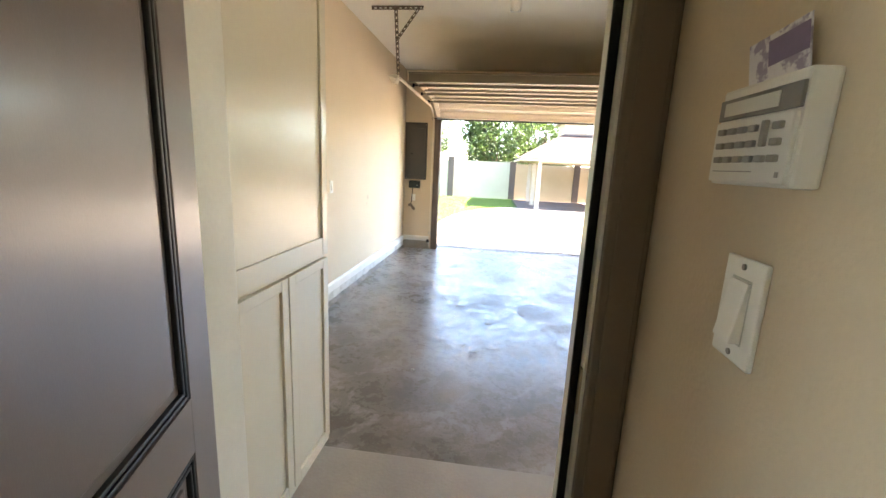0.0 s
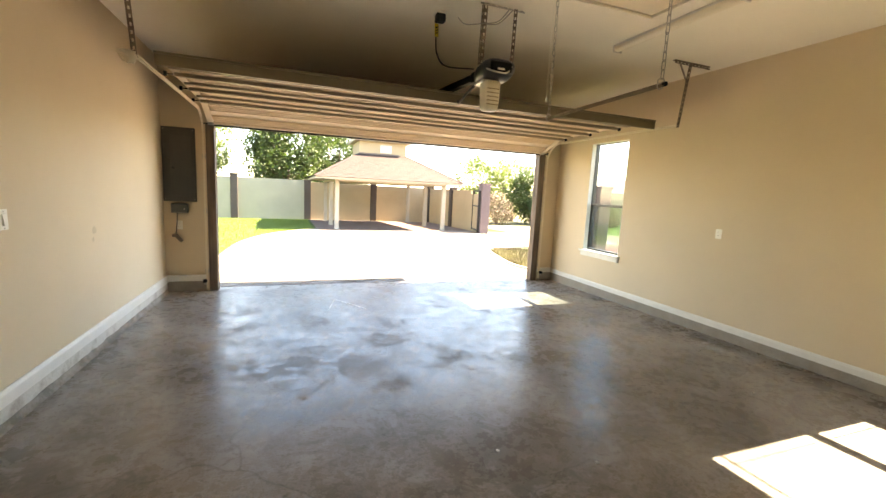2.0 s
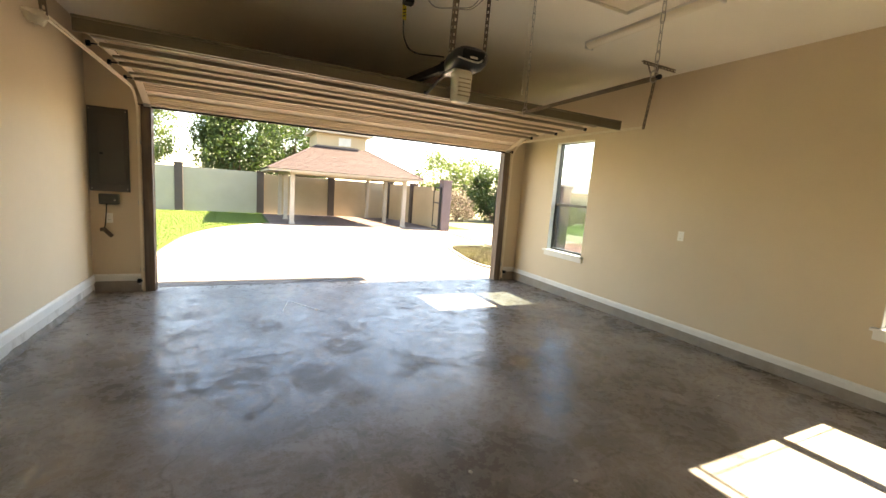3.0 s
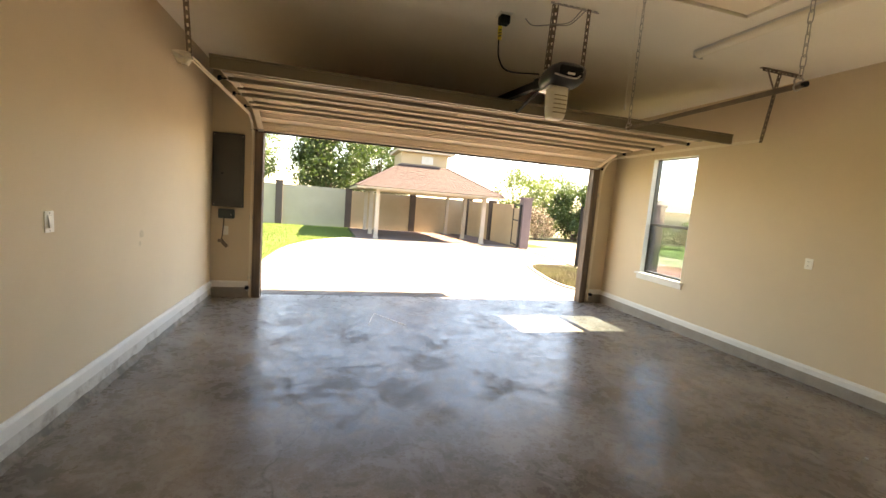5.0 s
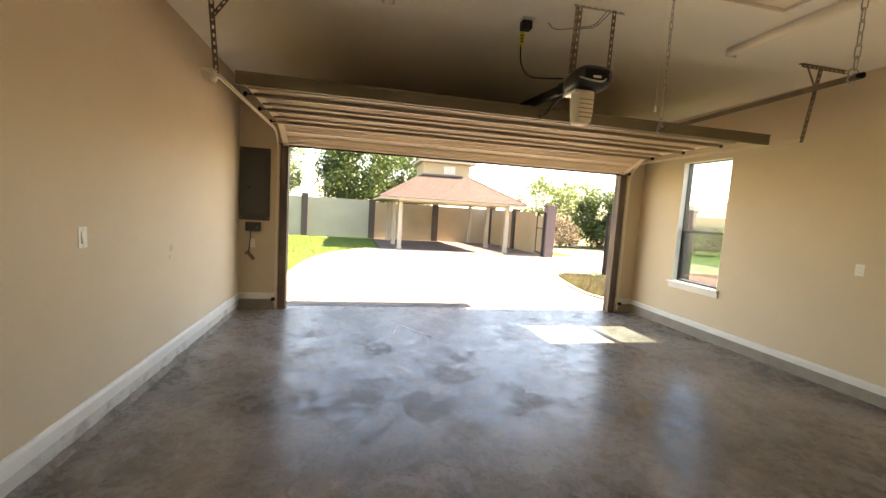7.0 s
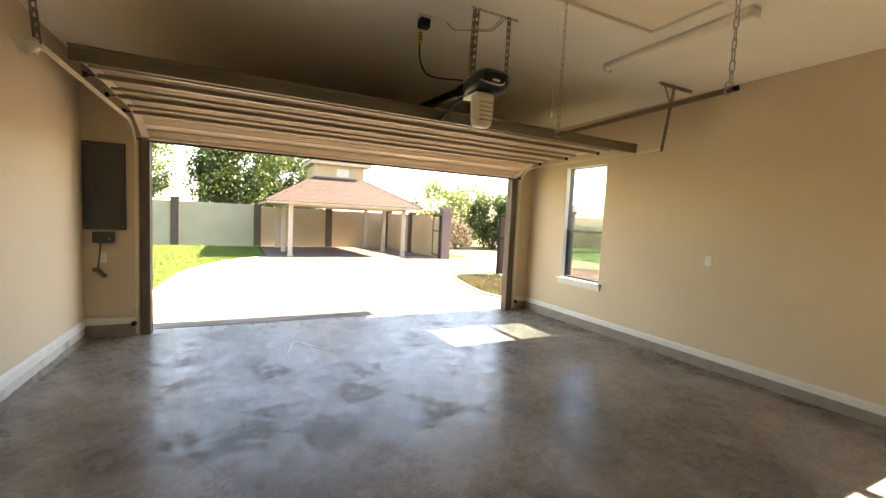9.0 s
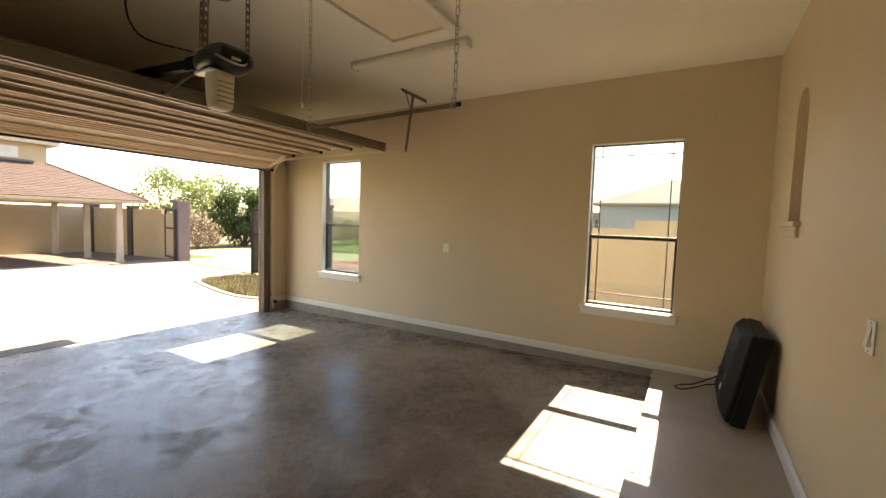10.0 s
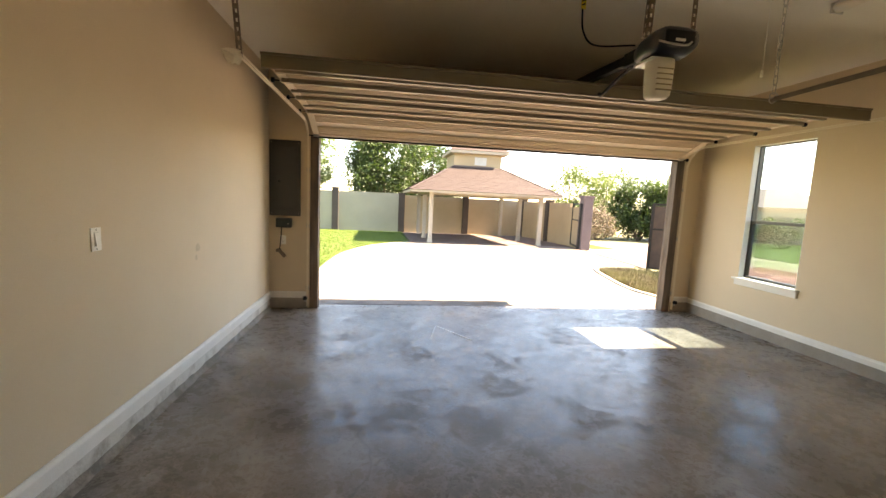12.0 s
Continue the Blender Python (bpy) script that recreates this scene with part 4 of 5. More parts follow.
# ---- door opener ----
def opener():
    t = thing("door_opener", (3.02, -3.2, 2.34), "charcoal garage door opener with a ribbed cream light lens", "door opener")
    bm = bmesh.new()
    rings = []
    for y, sx, sz, cz in ((-3.27, 0.09, 0.04, 2.445), (-3.255, 0.125, 0.062, 2.44), (-3.18, 0.135, 0.078, 2.432), (-3.06, 0.128, 0.072, 2.425), (-2.99, 0.112, 0.056, 2.42), (-2.96, 0.07, 0.04, 2.42)):
        ring = []
        for k in range(20):
            a = 2 * math.pi * k / 20
            c, s = math.cos(a), math.sin(a)
            ring.append(bm.verts.new((3.04 + sx * math.copysign(abs(c) ** 0.55, c), y, cz + sz * math.copysign(abs(s) ** 0.7, s))))
        rings.append(ring)
    for r0, r1 in zip(rings, rings[1:]):
        for k in range(20):
            bm.faces.new((r0[k], r0[(k + 1) % 20], r1[(k + 1) % 20], r1[k]))
    bm.faces.new(rings[0])
    bm.faces.new(rings[-1])
    body = part("housing", bm, M["darkplastic"], t, smooth=True)
    part("control_bezel", box(2.945, -3.282, 2.40, 3.125, -3.25, 2.475, 0.012), M["black"], body, "glossy black control bezel")
    part("button_strip", box(3.00, -3.287, 2.412, 3.06, -3.281, 2.427, 0.002), M["keypad"], body, "pale button strip")
    part("chrome_edge", tube(smooth_path([(2.91, -3.265, 2.41), (3.0, -3.285, 2.392), (3.08, -3.285, 2.397), (3.135, -3.262, 2.455)], 6), 0.006), M["steel"], body, "bright trim line")
    part("skirt", box(2.925, -3.19, 2.338, 3.06, -3.0, 2.356, 0.009), M["outlet"], t, "pale lower skirt")
    bm = bmesh.new()
    rings = []
    for z, sx, sy in ((2.345, 0.072, 0.068), (2.30, 0.073, 0.069), (2.19, 0.070, 0.066), (2.140, 0.064, 0.060), (2.125, 0.052, 0.048)):
        rings.append([bm.verts.new((3.012 + sx * math.copysign(abs(math.cos(a)) ** 0.6, math.cos(a)), -3.14 + sy * math.copysign(abs(math.sin(a)) ** 0.6, math.sin(a)), z))
                      for a in [2 * math.pi * k / 28 for k in range(28)]])
    for r0, r1 in zip(rings, rings[1:]):
        for k in range(28):
            bm.faces.new((r0[k], r0[(k + 1) % 28], r1[(k + 1) % 28], r1[k]))
    bm.faces.new(rings[0])
    bm.faces.new(rings[-1])
    lens = part("lens", bm, M["lens"], t, "ribbed cream plastic light lens", smooth=True)
    for k in range(5):
        z = 2.285 - 0.030 * k
        part("lens_slot", box(2.960, -3.211, z - 0.003, 3.060, -3.195, z + 0.0035, 0.002), M["brass"], lens, "dark vent slot")
    a, b = Vector((3.04, -2.93, 2.46)), Vector((3.04, -0.13, 2.63))
    part("rail", bar(a, b, 0.055, 0.06, (0, 0, 1)), M["blacksteel"], t, "black steel drive rail")
    part("trolley", bar(a.lerp(b, 0.02), a.lerp(b, 0.07), 0.06, 0.09, (0, 0, 1), None, 0.006), M["black"], t)
    bm = tube(smooth_path([a + Vector((0.01, 0.06, -0.02)), (3.045, -2.62, 2.385), (3.04, -2.42, 2.325), (3.04, -2.37, 2.34)], 6), 0.013)
    part("arm", bm, M["black"], t, "curved black pull arm")
    bm = angle_iron((2.88, -3.16, CEIL - 0.003), (3.27, -3.16, CEIL - 0.003), (0, 0, -1), (0, 1, 0))
    part("ceiling_angle", bm, M["steel"], t, "perforated steel angle")
    part("drop_strap", angle_iron((2.915, -3.15, CEIL - 0.004), (2.915, -3.12, 2.48), (1, 0, 0), (0, 1, 0)), M["rust"], t, "perforated steel strap")
    part("drop_strap", perforated((3.19, -3.16, CEIL - 0.006), (3.16, -3.20, 2.50), 0.03, (0, -1, 0)), M["rust"], t, "perforated steel strap")
    bm = tube(smooth_path([(2.72, -3.10, 2.80), (2.78, -3.11, 2.76), (2.90, -3.17, 2.765), (3.03, -3.18, 2.80), (3.12, -3.17, 2.90)], 6), 0.004)
    tube(smooth_path([(2.93, -3.18, 2.76), (3.04, -3.18, 2.79), (3.16, -3.17, 2.91)], 6), 0.004, 8, bm)
    part("wire", bm, M["key"], t, "loose grey bell wire")
    t.location += Vector((0.03, 0.11, 0.022))


opener()
t = thing("ceiling_outlet", (2.70, -2.80, CEIL - 0.1), "black plug in a ceiling outlet with a yellow tag", "outlet")
part("plate", box(2.655, -2.86, CEIL - 0.012, 2.755, -2.74, CEIL, 0.004), M["outlet"], t)
part("plug", box(2.665, -2.84, CEIL - 0.075, 2.745, -2.77, CEIL - 0.012, 0.01), M["black"], t)
part("tag", bar((2.668, -2.83, CEIL - 0.10), (2.672, -2.828, CEIL - 0.20), 0.034, 0.004, (0.2, -1, 0)), M["yellow"], t, "yellow warning tag")
for k in range(3):
    part("tag_bar", bar((2.668, -2.8335, CEIL - 0.125 - 0.022 * k), (2.672, -2.8335, CEIL - 0.133 - 0.022 * k), 0.030, 0.003, (0.2, -1, 0)), M["black"], t, "black print bar")
part("cord", tube(smooth_path([(2.668, -2.826, CEIL - 0.05), (2.668, -2.825, CEIL - 0.22), (2.685, -2.83, 2.60), (2.75, -2.88, 2.51), (2.94, -3.02, 2.48)], 8), 0.0055), M["black"], t, "black power cord")
t.location += Vector((-0.01, 0.085, 0.0))

# ---- ceiling: attic hatch, cord, strip lights, hung rail ----
hx0, hx1, hy0, hy1 = 2.95, 4.295, -4.045, -3.37
t = thing("attic_hatch", ((hx0 + hx1) / 2, (hy0 + hy1) / 2, CEIL - 0.03), "closed attic stair hatch with painted trim", "attic hatch")
part("hatch_panel", box(hx0 + 0.09, hy0 + 0.09, CEIL - 0.012, hx1 - 0.09, hy1 - 0.09, CEIL - 0.001, 0.002), M["hatch"], t)
for xa, ya, xb, yb in ((hx0, hy0, hx1, hy0 + 0.08), (hx0, hy1 - 0.08, hx1, hy1), (hx0, hy0 + 0.08, hx0 + 0.08, hy1 - 0.08), (hx1 - 0.08, hy0 + 0.08, hx1, hy1 - 0.08)):
    part("trim_board", box(xa, ya, CEIL - 0.030, xb, yb, CEIL, 0.008), M["ceiling"], t)
t = thing("pull_cord", (3.25, -3.54, 2.15), "thin pull cord with a white knob below the hatch", "pull cord")
part("string", rod((3.25, -3.54, 2.19), (3.25, -3.54, CEIL - 0.012), 0.0014, 6), M["outlet"], t)
part("knob", rod((3.25, -3.54, 2.15), (3.25, -3.54, 2.185), 0.008, 12, None, 0.005), M["outlet"], t)


def strip_light(x, y0, y1):
    t = thing("strip_light", (x, (y0 + y1) / 2, CEIL - 0.07), "unlit ceiling strip light with a white wrap lens", "ceiling light", group="ceiling strip lights")
    part("housing", box(x - 0.042, y0, CEIL - 0.022, x + 0.042, y1, CEIL, 0.003), M["white"], t)
    prof = [(math.cos(math.pi * k / 10) * 0.046, -math.sin(math.pi * k / 10) * 0.042) for k in range(11)]
    bm = bmesh.new()
    r = [[bm.verts.new((x + a, y, CEIL - 0.022 + b)) for a, b in prof] for y in (y0 + 0.012, y1 - 0.012)]
    for k in range(10):
        bm.faces.new((r[0][k], r[0][k + 1], r[1][k + 1], r[1][k]))
    bm.faces.new(r[0])
    bm.faces.new(r[1])
    part("diffuser", bm, M["lens"], t)
    for y in (y0, y1 - 0.014):
        part("end_cap", box(x - 0.049, y, CEIL - 0.066, x + 0.049, y + 0.014, CEIL - 0.001, 0.004), M["white"], t)


strip_light(1.65, -3.96, -2.75)
strip_light(4.475, -4.02, -2.80)

A, B = Vector((3.18, -3.69, 2.007)), Vector((3.075, -4.73, 1.994))
t = thing("hung_rail", (3.16, -4.25, 1.97), "dull steel channel hung level from two chains", "hanging rail")
d = (B - A).normalized()
rail = sweep([(-0.008, -0.008), (0.008, -0.008), (0.008, 0.008), (0.0055, 0.008), (0.0055, -0.0055), (-0.0055, -0.0055), (-0.0055, 0.008), (-0.008, 0.008)],
             [A - d * 0.02, B + d * 0.002], (1, 0, 0))
part("channel", rail, M["rust"], t)
part("end_cap", rod(B - d * 0.006, B + d * 0.008, 0.010, 12), M["black"], t, "black rubber end cap")
for q, k in ((A, 0.6), (B - d * 0.025, 0.6)):
    part("shackle", tube(smooth_path([q + k * Vector(v) for v in ((-0.025, 0, 0), (-0.02, 0.01, 0.035), (0, 0, 0.05), (0.02, -0.01, 0.035), (0.025, 0, -0.01), (0, 0.012, -0.025), (-0.03, 0, 0), (0.01, -0.03, 0.02), (0.03, 0.02, 0.03))], 5), 0.0028), M["steel"], t, "bent wire shackle")
link_path = [Vector((0.0075 * math.copysign(min(1, abs(math.cos(a)) * 1.4), math.cos(a)), 0, 0.023 * math.sin(a))) for a in [2 * math.pi * k / 18 for k in range(19)]]
link_mesh = mesh_of("link", tube(link_path, 0.0020, 6), M["steel"], True)
for q in (A, B - d * 0.02):
    c = thing("chain", (q.x, q.y, q.z), "galvanised welded chain hanging from the ceiling", "chain", group="ceiling chains")
    n = int((CEIL - q.z - 0.03) / 0.038)
    for k in range(n):
        lk = new("link", link_mesh)
        lk.parent = c
        lk.location = (0, 0, 0.045 + 0.038 * k)
        lk.rotation_euler = (0, 0, math.pi / 2 * (k % 2) + 0.25 * math.sin(k * 1.7))
    part("ceiling_hook", rod((q.x, q.y, CEIL - 0.03), (q.x, q.y, CEIL), 0.006), M["steel"], c)


# ---- wall fittings ----
def plate(name, at, axis, w, h, label, category, rocker=True):
    """A wall plate with its device; axis is the direction that it faces."""
    a = Vector(axis)
    u = Vector((0, 0, 1)).cross(a)
    m = Matrix((u, Vector((0, 0, 1)), a)).transposed().to_4x4()
    m.translation = Vector(at)
    t = thing(name, at, label, category)
    part("plate", box(-w / 2, -h / 2, 0.0, w / 2, h / 2, 0.006, 0.003, None, m), M["outlet"], t)
    if rocker:
        rk = part("rocker_frame", box(-0.018, -0.036, 0.004, 0.018, 0.036, 0.0065, 0.001, None, m), M["lcd"], t)
        wedge = box(-0.0165, -0.0335, 0.005, 0.0165, 0.0335, 0.010, 0.0015)
        for v in wedge.verts:
            if v.co.z > 0.007:
                v.co.z += 0.0035 - 0.0045 * (v.co.y / 0.0335)
        wedge.transform(m)
        part("rocker", wedge, M["outlet"], rk)
        for s in (-1, 1):
            part("screw", rod(m @ Vector((0, s * 0.048, 0.004)), m @ Vector((0, s * 0.048, 0.0075)), 0.0035, 10), M["key"], t)
    else:
        for s in (-1, 1):
            f = part("receptacle", box(-0.017, s * 0.020 - 0.014, 0.004, 0.017, s * 0.020 + 0.014, 0.008, 0.002, None, m), M["outlet"], t)
            for k in (-0.006, 0.006):
                part("slot", box(k - 0.001, s * 0.020 - 0.003, 0.0078, k + 0.001, s * 0.020 + 0.005, 0.0084, 0.0, None, m), M["black"], f)
    return t


plate("wall_switch", (0.0, -3.155, 1.20), (1, 0, 0), 0.075, 0.118, "almond rocker switch plate on the long tan wall", "switch")
plate("wall_outlet", (W, -3.01, 1.165), (-1, 0, 0), 0.070, 0.105, "almond outlet plate between the two windows", "outlet", False)
plate("wall_switch", (3.47, BACK, 1.145), (0, 1, 0), 0.075, 0.118, "almond switch plate on the house wall", "switch")
plate("wall_outlet", (0.17, 0.0, 0.885), (0, -1, 0), 0.072, 0.115, "almond outlet under the breaker panel", "outlet", False)
plate("wall_switch", (1.873, -6.547, 1.324), (-1, 0, 0), 0.072, 0.115, "white rocker switch beside the house door", "switch")

t = thing("breaker_panel", (0.195, -0.03, 1.19), "flush grey breaker panel with a hinged cover", "breaker panel")
part("cover", box(0.012, -0.028, 1.19, 0.38, 0.0, 2.12, 0.005), M["panelgrey"], t)
d = part("panel_door", box(0.105, -0.038, 1.27, 0.345, -0.028, 2.03, 0.004), M["panelgrey"], t)
part("latch", box(0.115, -0.045, 1.60, 0.145, -0.038, 1.625, 0.003), M["black"], d, "black latch")
for x, z in ((0.035, 1.22), (0.36, 1.22), (0.035, 2.09), (0.36, 2.09)):
    part("screw", rod((x, -0.032, z), (x, -0.027, z), 0.006, 8), M["steel"], t)
t = thing("timer_box", (0.185, -0.05, 1.04), "small dark green control box with a hanging power lead", "control box")
part("case", box(0.095, -0.075, 1.045, 0.28, 0.0, 1.165, 0.012), M["darkgreen"], t)
part("indicator", rod((0.245, -0.080, 1.095), (0.245, -0.074, 1.095), 0.007), M["lcd"], t, "pale indicator lamp")
part("lead", tube(smooth_path([(0.16, -0.04, 1.05), (0.155, -0.045, 0.95), (0.145, -0.05, 0.82), (0.13, -0.045, 0.76)], 6), 0.006), M["black"], t)
part("transformer", merge(box(0.095, -0.075, 0.735, 0.155, -0.02, 0.775, 0.01), bar((0.14, -0.05, 0.75), (0.205, -0.055, 0.675), 0.04, 0.04, (0, 1, 0), None, 0.01)), M["brownwood"], t, "brown plug hanging on its lead")


# alarm keypad with a card tucked behind it
def keypad():
    y0, y1, z0, z1, xw = -6.619, -6.484, 1.457, 1.558, 1.879
    t = thing("alarm_keypad", (xw, (y0 + y1) / 2, z0), "ivory alarm keypad with rubber keys and a small display", "keypad")
    part("case", box(xw - 0.032, y0, z0, 1.8727, y1, z1, 0.004), M["keypad"], t)
    part("lower_lid", box(xw - 0.036, y0 + 0.003, z0 + 0.003, xw - 0.031, y1 - 0.003, z0 + 0.066, 0.002), M["keypad"], t)
    bz = part("bezel", box(xw - 0.0345, y0 + 0.002, z0 + 0.068, xw - 0.031, y1 - 0.002, z0 + 0.090, 0.001), M["display"], t, "grey display bezel")
    part("display", box(xw - 0.0355, y0 + 0.030, z0 + 0.072, xw - 0.034, y1 - 0.014, z0 + 0.086, 0.0005), M["lcd"], bz, "blank pale display")
    pitch = (y1 - y0) * 0.138
    for r in range(3):
        for c in range(6):
            if c == 4 and r < 2:
                continue
            yy, zz = y1 - 0.022 - c * pitch, z0 + 0.055 - r * 0.0145
            part("key", box(xw - 0.040, yy - 0.0062, zz - 0.0033, xw - 0.0355, yy + 0.0062, zz + 0.0033, 0.0015), M["key"], t)
    yy = y1 - 0.022 - 4 * pitch
    part("key", box(xw - 0.040, yy - 0.0034, z0 + 0.037, xw - 0.0355, yy + 0.0034, z0 + 0.061, 0.0015), M["key"], t, "tall rubber key")
    part("print_line", box(xw - 0.0368, y0 + 0.05, z0 + 0.0135, xw - 0.0358, y1 - 0.012, z0 + 0.0145), M["key"], t)
    part("maker_mark", box(xw - 0.0368, y0 + 0.010, z0 + 0.009, xw - 0.0358, y0 + 0.014, z0 + 0.014), M["key"], t)
    c = thing("paper_card", (1.866, -6.545, 1.557), "small printed card tucked behind the alarm keypad", "card")
    m = Matrix.Translation((1.866, -6.545, 1.540)) @ Matrix.Rotation(radians(-4), 4, "X") @ Matrix.Rotation(radians(-6), 4, "Y")
    part("sheet", box(-0.0006, -0.045, 0.0, 0.0006, 0.045, 0.066, 0.0, None, m), M["card"], c)
    part("print_band", box(-0.0011, -0.044, 0.036, -0.0007, 0.012, 0.060, 0.0, None, m), M["cardband"], c, "purple printed band")


keypad()


# ---- old television leaning in the corner ----
def television():
    o = Vector((5.27, -5.925, STEP_Z))
    t = thing("television", o, "old black television leaning back-out against the wall", "television")
    m = Matrix.Translation(o + Vector((0, 0.045, 0.012))) @ Matrix.Rotation(radians(11), 4, "X")
    part("screen_frame", box(-0.36, -0.125, 0.0, 0.33, -0.035, 0.66, 0.012, None, m), M["black"], t)
    bm = bmesh.new()
    f = [(-0.35, 0.012), (0.32, 0.012), (0.32, 0.65), (-0.35, 0.65)]
    g = [(-0.25, 0.07), (0.23, 0.07), (0.23, 0.60), (-0.25, 0.60)]
    h = [(-0.22, 0.10), (0.20, 0.10), (0.20, 0.56), (-0.22, 0.56)]
    rings = [[bm.verts.new((a, y, b)) for a, b in r] for r, y in ((f, -0.036), (f, -0.005), (g, 0.045), (h, 0.052))]
    for r0, r1 in zip(rings, rings[1:]):
        for k in range(4):
            bm.faces.new((r0[k], r0[(k + 1) % 4], r1[(k + 1) % 4], r1[k]))
    bm.faces.new(rings[0])
    bm.faces.new(rings[-1])
    bmesh.ops.bevel(bm, geom=bm.edges[:], offset=0.006, segments=2, affect="EDGES")
    bm.transform(m)
    back = part("back_shell", bm, M["black"], t)
    for k in range(9):
        part("vent_slot", box(-0.18 + 0.04 * k, 0.050, 0.48, -0.165 + 0.04 * k, 0.0545, 0.54, 0.001, None, m), M["darkplastic"], back)
    part("label", box(-0.16, 0.050, 0.16, -0.09, 0.0535, 0.20, 0.0, None, m), M["outlet"], back, "white rating label")
    part("socket", box(-0.20, 0.050, 0.24, -0.17, 0.056, 0.31, 0.004, None, m), M["darkplastic"], back, "connector recess")
    part("handle", tube([m @ Vector(q) for q in smooth_path([(-0.05, 0.05, 0.25), (-0.05, 0.075, 0.27), (0.05, 0.075, 0.27), (0.05, 0.05, 0.25)], 5)], 0.008), M["darkplastic"], back)
    part("power_cord", tube(smooth_path([m @ Vector((0.20, 0.04, 0.16)), (5.62, -5.72, 0.17), (5.58, -5.62, 0.152), (5.50, -5.57, 0.152), (5.46, -5.62, 0.152), (5.55, -5.70, 0.152), (5.70, -5.80, 0.152), (5.80, -5.92, 0.152)], 7), 0.005), M["black"], t, "thin black power cord")


television()

# bits of debris and a chalk mark on the slab
for k, (x, y) in enumerate(((2.62, -4.30), (0.35, -1.55), (4.72, -2.3), (3.1, -4.55), (5.35, -3.4), (4.9, -4.2), (1.1, -4.4))):
    bm = bmesh.new()
    bmesh.ops.create_icosphere(bm, subdivisions=2, radius=0.011)
    for v in bm.verts:
        v.co *= 1 + 0.5 * noise.noise(v.co * 90 + Vector((k, 0, 0)))
        v.co.z *= 0.45
    bm.transform(Matrix.Translation((x, y, fz(y) + 0.003)))
    solid("plaster_chip", bm, M["white"], "tiny white plaster chip lying on the concrete", "debris", group="floor chips")
bm = bar((2.06, -0.77, 0.0095), (2.38, -1.28, 0.0148), 0.022, 0.003)
bar((2.06, -0.77, 0.0095), (1.95, -1.25, 0.0145), 0.012, 0.003, (0, 0, 1), bm)
solid("chalk_mark", bm, M["white"], "thin white chalk line on the floor", "mark", at=(2.1, -1.0, 0.0))

# faint handling smudges on the long wall
for y, z, r in ((-2.02, 1.02, 0.035), (-2.05, 0.95, 0.022)):
    bm = bmesh.new()
    bmesh.ops.create_circle(bm, cap_ends=True, segments=24, radius=r)
    for v in bm.verts:
        v.co *= 1 + 0.5 * noise.noise(v.co * 40)
    bm.transform(Matrix.Translation((0.0025, y, z)) @ Matrix.Rotation(math.pi / 2, 4, "Y"))
    solid("wall_smudge", bm, M["smudge"], "faint grey handling smudge on the tan wall", "mark", group="wall smudges")


# ---- outside ground ----
SLOPE = 0.0256


def gz(y):
    return -0.02 - SLOPE * min(max(y - 0.2, 0.0), 26.0)


def sheet(name, rows, material, label, category, lift=0.0, thick=0.0, kind="structure"):
    """A sheet over rows of (y, x values), following the ground's fall."""
    bm = bmesh.new()
    vs = [[bm.verts.new((x, y, gz(y) + lift)) for x in xs] for y, xs in rows]
    for a, b in zip(vs, vs[1:]):
        for k in range(len(a) - 1):
            bm.faces.new((a[k], a[k + 1], b[k + 1], b[k]))
    if thick:
        bmesh.ops.solidify(bm, geom=bm.faces[:], thickness=thick)
    return solid(name, bm, material, label, category, kind)


gx = [-900, -200, -60, -20, -6, -0.15, 6.07, 12, 25, 60, 200, 900]
bm = bmesh.new()
gy = [-900, -200, -60, -20, -6.3, 0.2, 2, 5, 9, 14, 20, 26.2, 60, 200, 900]
vs = [[bm.verts.new((x, y, gz(y) - 0.02)) for x in gx] for y in gy]
for j in range(len(gy) - 1):
    for k in range(len(gx) - 1):
        if gx[k] >= -0.2 and gx[k + 1] <= 6.1 and gy[j] >= -6.35 and gy[j + 1] <= 0.25:
            continue
        bm.faces.new((vs[j][k], vs[j][k + 1], vs[j + 1][k + 1], vs[j + 1][k]))
solid("ground", bm, M["soil"], "dry grassy ground reaching to the horizon", "ground", "structure")

left_edge = smooth_path([(-0.1, 0.22, 0), (0.05, 1.5, 0), (0.13, 3.0, 0), (0.15, 4.6, 0), (0.30, 6.7, 0), (0.85, 8.9, 0), (1.75, 10.6, 0), (2.55, 11.6, 0)], 5)
right_edge = smooth_path([(6.45, 0.22, 0), (6.22, 1.1, 0), (6.16, 1.8, 0), (6.45, 3.1, 0), (6.95, 4.6, 0), (7.6, 5.0, 0), (8.35, 5.1, 0)], 5)


def edge_x(path, y):
    for a, b in zip(path, path[1:]):
        if a.y <= y <= b.y and b.y > a.y:
            return a.x + (b.x - a.x) * (y - a.y) / (b.y - a.y)
    return path[-1].x if y > path[-1].y else path[0].x


rows = []
for k in range(0, 60):
    y = 0.22 + k * 0.32
    xl = edge_x(left_edge, y)
    xr = edge_x(right_edge, y) if y < 5.05 else 8.62 + (min(y, 10.3) - 5.05) * 0.17
    if y > 10.3:
        xr = 9.8
    rows.append((y, [xl + (xr - xl) * j / 10 for j in range(11)]))
sheet("driveway", rows, M["drive"], "sunlit pale concrete driveway sloping to the yard", "driveway", 0.0, 0.05)
rows = [(5.2 + 0.6 * k, [8.75 + 0.17 * 0.6 * k + 0.02, 11.0 + 0.30 * k, 13.0 + 0.22 * k]) for k in range(18)]
sheet("road", rows, M["drive"], "pale concrete lane beyond the gate", "road", -0.008, 0.04)
